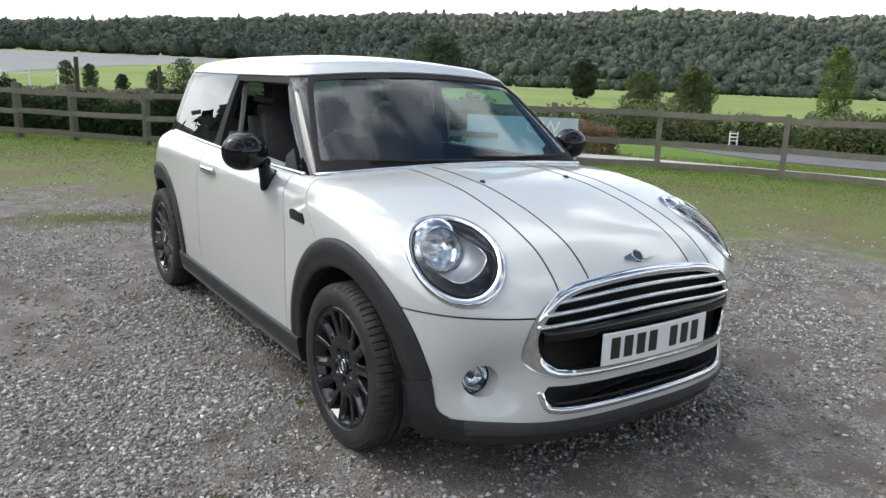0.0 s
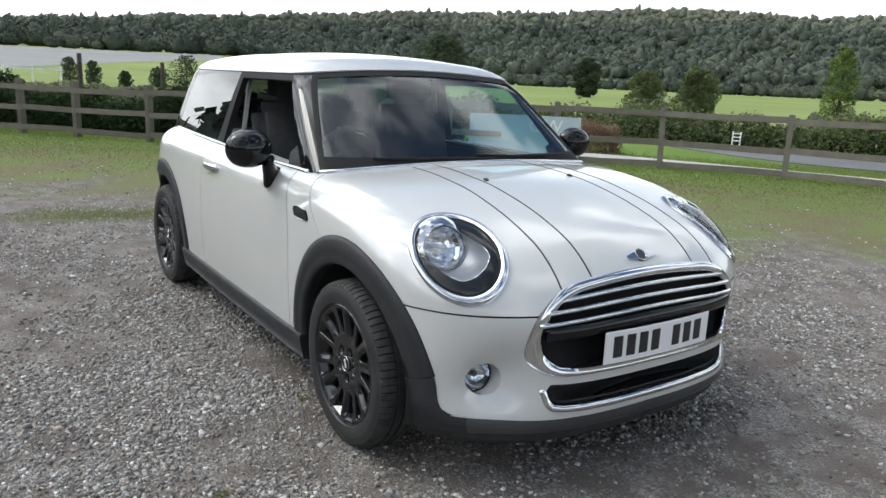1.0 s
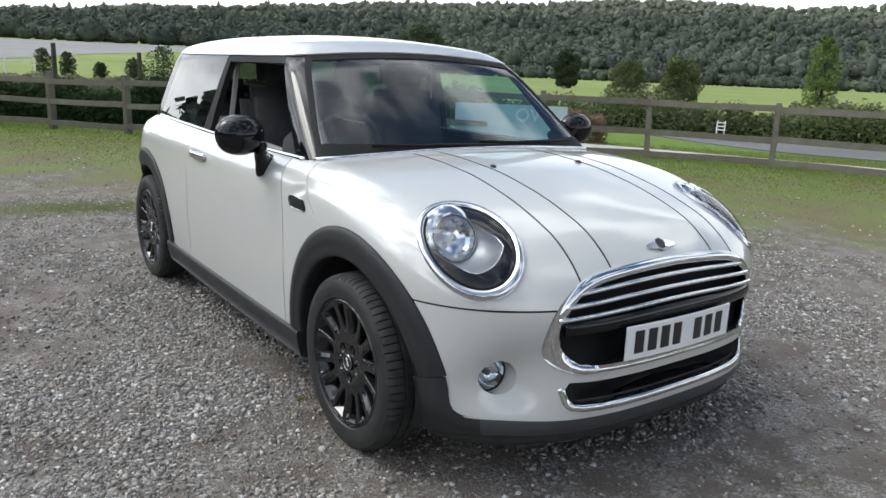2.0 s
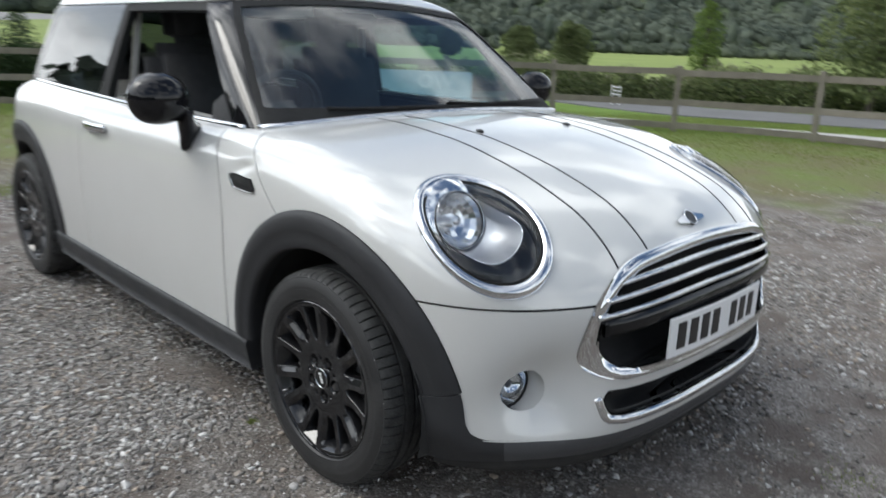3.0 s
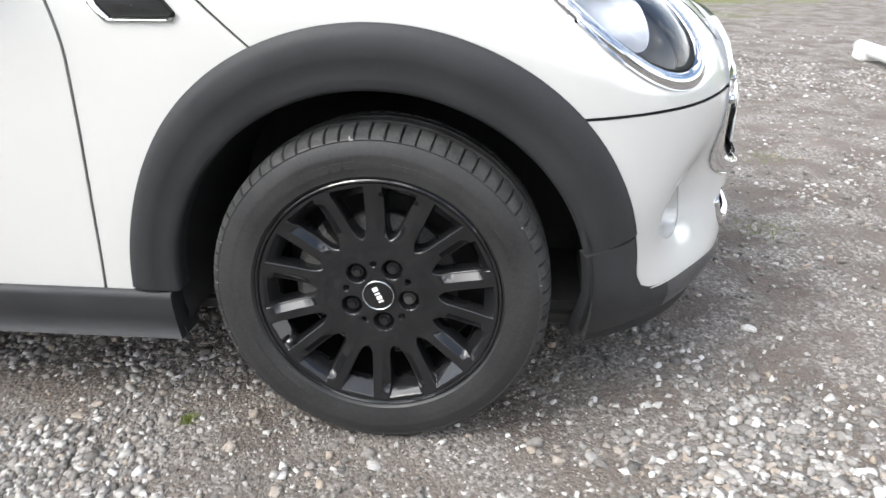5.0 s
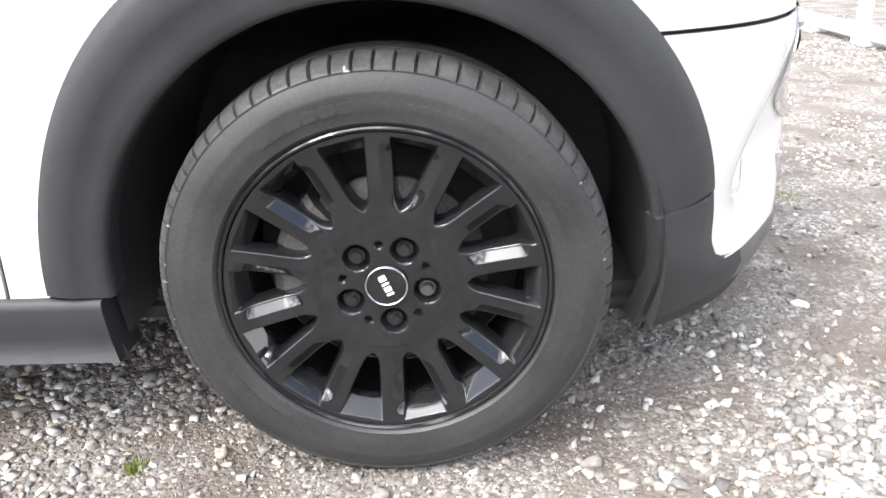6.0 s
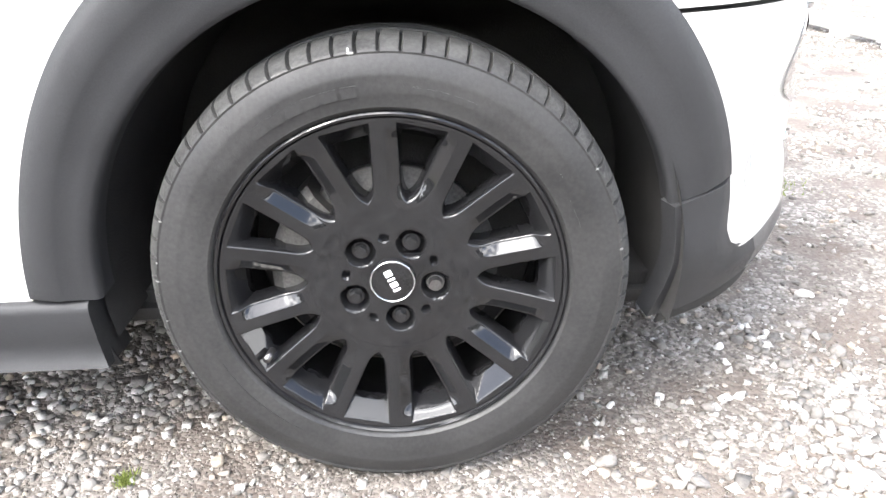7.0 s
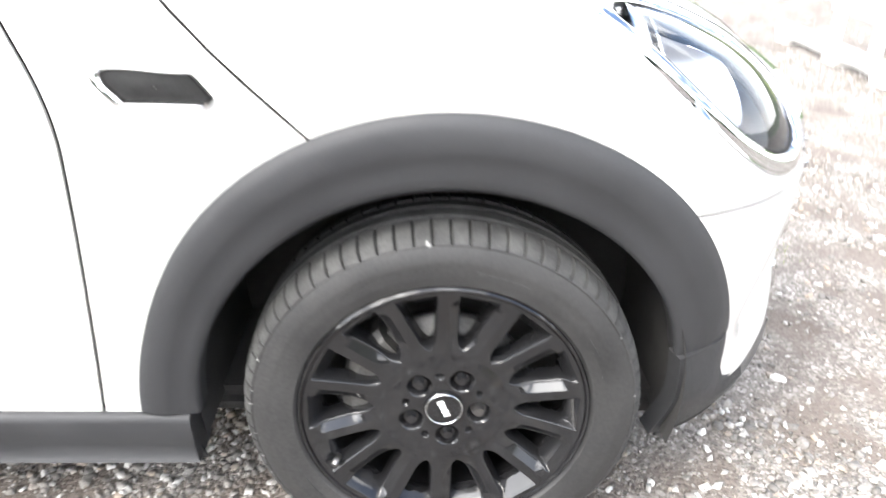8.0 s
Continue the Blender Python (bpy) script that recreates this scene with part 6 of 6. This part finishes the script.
lane_hedge = smooth_line(((-17.0, 9.6), (-12.6, 12.2), (-10.4, 13.6), (-8.2, 15.6), (-5.0, 17.6), (0.0, 19.8), (6.0, 21.6), (18.0, 23.4)), 60)
hedge("lane_hedge_sprays", lane_hedge, 1.06, 1.2, 7000, 0.10, WEEDS, "pale seeding weeds grown through the lane hedge", 19)
hedge("lane_hedge", lane_hedge, 0.92, 1.4, 46000, 0.085, LEAF, "tangled green hedge along the lane", 3)
core("lane_hedge_core", lane_hedge, 0.64, 0.7, "dark sheet in place of the shade inside the lane hedge")
back_hedge = [(-21.5, -6.4), (-18.0, -2.0), (-14.9, 0.9), (-12.3, 3.7), (-9.9, 6.7)]
hedge("fence_hedge", back_hedge, 1.0, 1.1, 50000, 0.075, LEAF_DARK, "dark hedge close behind the fence", 5)
core("fence_hedge_core", back_hedge, 0.86, 0.7, "dark sheet in place of the shade inside the dark hedge")

hedge("dry_hedge", [place(136.6, 15.6), place(135.4, 15.9), place(134.0, 16.4)], 0.62, 0.9, 9000, 0.035, LEAF_DRY, "dead brown bramble heap behind the fence", 6)
hedge("tall_weeds", [place(175.5, 30), place(170.5, 31), place(166.5, 32), place(162.0, 33)], 0.55, 5.0, 26000, 0.16, WEEDS, "tall dull green weeds below the field", 7)
hedge("rough_grass", [place(119.5, 31), place(118.0, 29), place(115.0, 28), place(108.0, 27)], 0.72, 1.6, 14000, 0.10, WEEDS, "tall dry grass at the edge of the meadow", 16)
x, y = place(135.7, 95)
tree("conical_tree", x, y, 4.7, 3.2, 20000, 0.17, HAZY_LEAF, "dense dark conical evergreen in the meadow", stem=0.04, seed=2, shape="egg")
x, y = place(131.4, 26)
tree("round_bush", x, y, 1.9, 1.42, 15000, 0.058, LEAF, "leafy green bush behind the lane", "bush", stem=0.02, seed=3)
x, y = place(127.9, 24)
tree("round_bush", x, y, 2.0, 1.30, 15000, 0.058, LEAF, "leafy green bush behind the lane", "bush", stem=0.02, seed=4)
x, y = place(118.9, 22)
tree("young_tree", x, y, 2.62, 0.86, 6000, 0.05, LEAF_LIGHT, "slim young tree with bright green leaves", stem=0.22, seed=6, shape="egg")
x, y = place(108.6, 20)
tree("dark_tree", x, y, 3.6, 2.6, 6500, 0.10, LEAF, "broad green tree beside the lane", stem=0.12, seed=8)
x, y = place(146.2, 150)
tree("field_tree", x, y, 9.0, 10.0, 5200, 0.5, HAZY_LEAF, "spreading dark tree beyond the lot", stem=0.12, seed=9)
for az, dist, h, w, s in ((164.6, 46, 1.9, 1.7, 11), (166.4, 44, 1.2, 1.1, 12), (168.6, 48, 0.9, 0.8, 13), (170.6, 52, 1.4, 1.0, 14), (172.0, 58, 1.6, 1.2, 15)):
    x, y = place(az, dist)
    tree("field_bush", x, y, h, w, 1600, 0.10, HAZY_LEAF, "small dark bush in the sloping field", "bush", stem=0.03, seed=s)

# bare poles behind the fence
for az, dist, h in ((171.4, 19.5, 1.58), (166.2, 20.5, 1.45)):
    x, y = place(az, dist)
    bm = bmesh.new()
    limb(bm, (0, 0, -0.1), (0.02, 0, h), 0.06, 0.05)
    base = tagged(part("wooden_pole", bm, BARK, None), "thin dark wooden pole behind the fence", "pole", "poles behind the fence")
    base.matrix_world = pose(x, y, ground_z(x, y))

# white rails in the field
rails = thing("paddock_rail", "low white paddock rail in the field", "rail", (*place(174.2, 48), ground_z(*place(174.2, 48))), 80)
part("paddock_bar", block(3.0, 0.06, 0.12, (0, 0, 0.85), 0.01), GATE_WHITE, rails)
for dx in (-1.4, 0.0, 1.4):
    part("paddock_post", block(0.10, 0.10, 1.0, (dx, 0, 0.5), 0.01), GATE_WHITE, rails)

# stubble field on the slope
rows = []
for u in np.linspace(0, 1, 14):
    row = []
    for az in np.linspace(158, 196, 24):
        near_edge = 80 + 135 * min(max((178 - az) / 20, 0), 1) ** 1.3
        d = near_edge * (238 / near_edge) ** u
        x, y = d * math.cos(radians(az)), d * math.sin(radians(az))
        row.append((x, y, ground_z(x, y) + 0.05))
    rows.append(row)
v, f = loft(rows)
tagged(mesh_ob("stubble_field", v, orient(v, f, lambda c: np.array((0, 0, 1.0))), STUBBLE), "pale cut stubble field on the slope", "field", kind="structure")

# sign board on the fence
sign = thing("sign_board", "pale blue-grey board with white letters fixed to the fence", "sign", (-7.48, 6.84, -0.07), 0)
ang = math.degrees(math.atan2(1.3, 1.25))
sm = pose(0, 0, 0.45, 0, 0, ang) 
ob = part("board", block(1.9, 0.02, 0.74, (-0.45, -0.10, 0), 0.004), SIGN_WHITE, sign)
ob.matrix_local = sm
cu = bpy.data.curves.new("letters", "FONT")
cu.body, cu.size, cu.extrude, cu.align_x = "OW", 0.31, 0.002, "RIGHT"
tx = bpy.data.objects.new("letters", cu)
scene.collection.objects.link(tx)
dg = bpy.context.evaluated_depsgraph_get()
me = bpy.data.meshes.new_from_object(tx.evaluated_get(dg))
bpy.data.objects.remove(tx)
me.materials.append(SIGN_INK)
ob = new("letters", me)
ob.parent = sign
ob.matrix_local = sm @ pose(0.20, -0.115, 0.10, 90, 0, 0)

# small white gate in the hedge
gx, gy = place(124.9, 18.3)
gate = thing("white_gate", "small white wooden gate in the hedge", "gate", (gx, gy, ground_z(gx, gy)), 25)
for h in (0.26, 0.34, 0.42):
    part("gate_rail", block(0.20, 0.025, 0.024, (0, 0, h), 0.005), GATE_WHITE, gate)
for dx in (-0.12, 0.10):
    part("gate_post", block(0.028, 0.03, 0.46, (dx * 0.75, 0.03, 0.23), 0.005), GATE_WHITE, gate)

# white barrier beside the lot
barrier = thing("low_barrier", "low white painted barrier lying on the gravel", "barrier", (2.72, 3.1, 0), 91)
mesh_ob("base_rail", *sweep([(x, 0, 0.075) for x in np.linspace(-1.1, 0.85, 12)], ring(0.05, 0.048, 14)), GATE_WHITE, barrier)
mesh_ob("top_rail", *sweep([(x, -0.02, 0.36) for x in np.linspace(-1.1, 0.20, 10)], ring(0.05, 0.048, 14)), GATE_WHITE, barrier)
for dx in (-1.0, -0.35, 0.12):
    part("upright", block(0.08, 0.07, 0.36, (dx, -0.01, 0.20), 0.015), GATE_WHITE, barrier)
for dx in (-0.55, 0.02, 0.72):
    part("foot", block(0.16, 0.14, 0.07, (dx, 0, 0.035), 0.012), GATE_WHITE, barrier)


# far woods: thousands of crowns on the hills, each a core with leaf masses round it
def woods(name, count, d0, d1, az0, az1, lo, hi, cards, seed, label, mat, skip=None, detail=1, power=1.0):
    r = np.random.RandomState(seed)
    d = d0 + (d1 - d0) * r.uniform(size=count) ** 1.15
    az = np.radians(r.uniform(az0, az1, count))
    x, y = d * np.cos(az), d * np.sin(az)
    s = lo + (hi - lo) * r.uniform(size=count) ** power
    spire = r.uniform(size=count) < 0.05
    wide = np.where(spire, s * 0.55, s)
    tall = np.where(spire, s * 1.5, s * r.uniform(0.65, 1.1, count))
    c = np.stack([x, y, rise(x, y) + tall * 0.75], -1)
    if skip is not None:
        keep = ~skip(d, np.degrees(az))
        c, wide, tall = c[keep], wide[keep], tall[keep]
    count = len(c)
    q = r.normal(size=(count, cards, 3))
    q /= np.linalg.norm(q, axis=2, keepdims=True)
    q[..., 2] = np.where(q[..., 2] < -0.35, -q[..., 2], q[..., 2])
    ext = np.stack([wide, wide, tall], -1)[:, None]
    p = c[:, None] + q * ext * r.uniform(0.70, 1.12, (count, cards, 1))
    nrm = q + 0.55 * r.normal(size=q.shape)
    nrm /= np.linalg.norm(nrm, axis=2, keepdims=True)
    a = np.cross(nrm, r.normal(size=q.shape))
    a /= np.linalg.norm(a, axis=2, keepdims=True)
    b = np.cross(nrm, a)
    k = (0.17 * wide[:, None] * r.uniform(0.5, 1.25, (count, cards)))[..., None]
    quad = np.stack([p - a * k, p + b * k * 0.8, p + a * k, p - b * k * 0.8], 2).reshape(-1, 3)
    n = len(quad) // 4
    bm = bmesh.new()
    bmesh.ops.create_icosphere(bm, subdivisions=detail, radius=1.0)
    bv = np.array([w.co[:] for w in bm.verts])
    bf = np.array([[w.index for w in t.verts] for t in bm.faces])
    bm.free()
    cv = (c[:, None] + bv[None] * ext * (0.82 + 0.09 * r.normal(size=(count, len(bv), 1)))).reshape(-1, 3)
    cf = (bf[None] + 4 * n + (np.arange(count) * len(bv))[:, None, None]).reshape(-1)
    me = bpy.data.meshes.new(name)
    me.vertices.add(4 * n + len(cv))
    me.vertices.foreach_set("co", np.concatenate([quad, cv]).ravel())
    me.loops.add(4 * n + len(cf))
    me.loops.foreach_set("vertex_index", np.concatenate([np.arange(4 * n), cf]))
    me.polygons.add(n + len(cf) // 3)
    me.polygons.foreach_set("loop_start", np.concatenate([np.arange(n) * 4, 4 * n + np.arange(len(cf) // 3) * 3]))
    me.update(calc_edges=True)
    me.validate()
    me.materials.append(mat)
    me.shade_smooth()
    return tagged(new(name, me), label, "woodland", kind="stuff")


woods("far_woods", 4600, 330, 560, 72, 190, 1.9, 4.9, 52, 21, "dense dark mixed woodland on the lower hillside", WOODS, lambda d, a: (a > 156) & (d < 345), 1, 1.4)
woods("hilltop_woods", 5200, 545, 860, 72, 190, 1.8, 3.8, 18, 23, "woodland on the upper hillside, with haze put into its pale colour", WOODS_HIGH, lambda d, a: (np.abs(a - 160) < 3) & (d > 560) & (d < 640))
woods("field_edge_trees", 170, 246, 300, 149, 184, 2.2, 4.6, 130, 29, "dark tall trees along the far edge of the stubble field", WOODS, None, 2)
woods("tree_belt", 110, 29, 36, -162, -25, 3.0, 4.3, 260, 27, "belt of dark green trees along the other side of the lot", WOODS, None, 2)
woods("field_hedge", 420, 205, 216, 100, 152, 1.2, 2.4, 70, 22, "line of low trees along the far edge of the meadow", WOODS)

# ---- loose gravel and grass ----
def patchy(x, y, bare=()):
    """How thickly stones lie: drifts and thin places over the lot, none to speak of on the bare patches."""
    w = np.sin(2.1 * x + 1.3 * y + 0.7 * np.sin(1.7 * y)) + np.sin(-1.6 * x + 3.3 * y + 1.1) + 0.8 * np.sin(5.3 * x - 2.9 * y + 2.0) + 0.6 * np.sin(6.1 * y + 7.7 * x)
    thick = 0.42 + 0.24 * w
    for bx_, by_, rx_, ry_ in bare:
        thick = thick - 0.75 * np.exp(-((x - bx_) / rx_) ** 2 - ((y - by_) / ry_) ** 2)
    return np.clip(thick, 0.05, 1.0)


BARE = ((0.36, -0.66, 0.22, 0.20), (0.95, -0.25, 0.30, 0.35), (-0.85, -0.78, 0.26, 0.12), (-0.12, -1.02, 0.12, 0.06), (1.0, 0.5, 0.5, 0.5), (1.9, 1.55, 0.5, 0.8))


def scatter_stones(name, count, area, lo, hi, seed, label, shape="chip", power=2.2, mat=STONE, drift=True):
    r = np.random.RandomState(seed)
    bm = bmesh.new()
    if shape == "stone":
        bmesh.ops.create_icosphere(bm, subdivisions=2, radius=1.0)
    elif shape == "chip":
        bmesh.ops.create_cube(bm, size=1.35)
        bmesh.ops.triangulate(bm, faces=bm.faces[:])
    else:
        for q in ((1, 0, 0), (-1, 0, 0), (0, 1, 0), (0, -1, 0), (0, 0, 1), (0, 0, -1)):
            bm.verts.new(q)
        bm.verts.index_update()
        bmesh.ops.convex_hull(bm, input=bm.verts[:])
    bv = np.array([q.co[:] for q in bm.verts])
    bf = np.array([[w.index for w in q.verts] for q in bm.faces])
    bm.free()
    x, y = r.normal(area[0], area[1], count * 3), r.normal(area[2], area[3], count * 3)
    if drift:
        keep = r.uniform(size=len(x)) < patchy(x, y, BARE)
        x, y = x[keep], y[keep]
    x, y = x[:count], y[:count]
    count = len(x)
    s = lo + (hi - lo) * r.uniform(0, 1, count) ** power
    m = len(bv)
    if shape == "stone":
        # facets: each stone is cut by a few random planes
        q = np.repeat(bv[None], count, 0)
        for _ in range(7):
            nrm = r.normal(size=(count, 1, 3))
            nrm /= np.linalg.norm(nrm, axis=2, keepdims=True)
            over = np.maximum((q * nrm).sum(2, keepdims=True) - r.uniform(0.45, 0.8, (count, 1, 1)), 0)
            q = q - nrm * over
        q = q * (1 + 0.035 * r.normal(size=(count, m, 1)).clip(-2, 2))
    else:
        q = np.repeat(bv[None], count, 0) * (1 + 0.26 * r.normal(size=(count, m, 1)).clip(-2, 2))
        q = q + 0.12 * r.normal(size=q.shape)
    q *= (s[:, None] * r.uniform(0.60, 1.30, (count, 3)) * np.array((1, 1, 0.70)))[:, None]
    a, b = r.uniform(0, 2 * np.pi, count), r.normal(size=count) * 0.35
    c, sn = np.cos(b)[:, None], np.sin(b)[:, None]
    q = np.stack([q[..., 0] * c - q[..., 2] * sn, q[..., 1], q[..., 0] * sn + q[..., 2] * c], -1)
    c, sn = np.cos(a)[:, None], np.sin(a)[:, None]
    q = np.stack([q[..., 0] * c - q[..., 1] * sn, q[..., 0] * sn + q[..., 1] * c, q[..., 2]], -1)
    q += np.stack([x, y, s * 0.12], -1)[:, None]
    f = (bf[None] + (np.arange(count) * m)[:, None, None]).reshape(-1, 3)
    me = bpy.data.meshes.new(name)
    me.vertices.add(count * m)
    me.vertices.foreach_set("co", q.ravel())
    me.loops.add(f.size)
    me.loops.foreach_set("vertex_index", f.ravel())
    me.polygons.add(len(f))
    me.polygons.foreach_set("loop_start", np.arange(len(f)) * 3)
    me.update(calc_edges=True)
    me.validate()
    me.materials.append(mat)
    return tagged(new(name, me), label, "gravel", kind="stuff")


scatter_stones("grit", 45000, (-0.1, 0.75, -0.95, 0.42), 0.0014, 0.0042, 31, "fine brown and grey grit round the front wheel", "grain", 1.3, GRIT, False)
scatter_stones("gravel", 19000, (-0.25, 0.75, -1.05, 0.42), 0.0035, 0.0098, 34, "loose grey and beige stone chips beside the car", "chip", 1.6)
scatter_stones("coarse_gravel", 950, (-0.05, 0.8, -1.05, 0.40), 0.008, 0.0175, 32, "larger pale broken stones among the gravel", "stone", 1.8)
scatter_stones("stone_drift", 420, (0.72, 0.16, -0.86, 0.10), 0.005, 0.016, 36, "drift of pale broken stones near the front wheel", "stone", 1.5, drift=False)
scatter_stones("spread_gravel", 66000, (-0.6, 2.6, -0.5, 2.1), 0.0040, 0.0125, 33, "loose grey gravel over the lot", "chip", 1.5)
scatter_stones("front_gravel", 26000, (0.9, 1.2, 1.4, 1.7), 0.0040, 0.0120, 37, "loose grey gravel ahead of the car", "chip", 1.5)
scatter_stones("scattered_stones", 1000, (-0.5, 2.5, -0.6, 1.9), 0.010, 0.021, 35, "scattered larger stones over the lot", "stone")


# grass: blades in tufts on the worn turf, thinning out into the gravel
def grass(name, count, seed, label, tuft=None):
    r = np.random.RandomState(seed)
    if tuft is None:
        k = 11.6 - 6.6 * r.uniform(0, 1, count) ** 1.5 + r.normal(size=count) * 0.5
        s = r.uniform(-13, 12, count)
        x, y = -0.70 * k + 0.715 * s - 0.6, 0.715 * k + 0.70 * s + 0.4
        high = r.uniform(0.012, 0.034, count) * np.clip((k - 3.5) / 4.5, 0.4, 1.0)
    else:
        x, y = np.concatenate([r.normal(a, w, count // len(tuft)) for a, b, w in tuft]), np.concatenate([r.normal(b, w, count // len(tuft)) for a, b, w in tuft])
        count = len(x)
        high = r.uniform(0.006, 0.017, count)
    a = r.uniform(0, 2 * np.pi, count)
    w = r.uniform(0.002, 0.005, count) * (2.2 if tuft is None else 0.6)
    z = rise(x, y)
    lean = r.normal(size=(count, 2)) * high[:, None] * 0.45
    p0 = np.stack([x - w * np.cos(a), y - w * np.sin(a), z - 0.004], -1)
    p1 = np.stack([x + w * np.cos(a), y + w * np.sin(a), z - 0.004], -1)
    p2 = np.stack([x + lean[:, 0], y + lean[:, 1], z + high], -1)
    me = bpy.data.meshes.new(name)
    me.vertices.add(3 * count)
    me.vertices.foreach_set("co", np.stack([p0, p1, p2], 1).ravel())
    me.loops.add(3 * count)
    me.loops.foreach_set("vertex_index", np.arange(3 * count))
    me.polygons.add(count)
    me.polygons.foreach_set("loop_start", np.arange(count) * 3)
    me.update(calc_edges=True)
    me.validate()
    me.materials.append(GRASS_BLADE)
    return tagged(new(name, me), label, "grass", kind="stuff")


grass("grass", 160000, 41, "short worn green grass in front of the fence")
grass("grass_tufts", 700, 42, "small green tufts growing through the gravel", ((-0.405, -0.82, 0.007), (1.05, 0.35, 0.05), (0.15, -1.35, 0.02), (1.3, 1.2, 0.06), (0.9, 2.4, 0.1)))
grass("turf_patch", 14000, 43, "strip of mossy green turf in the gravel", ((-5.05, -1.25, 0.20), (-4.95, -0.90, 0.17), (-4.85, -0.55, 0.17), (-4.8, -0.2, 0.14)))
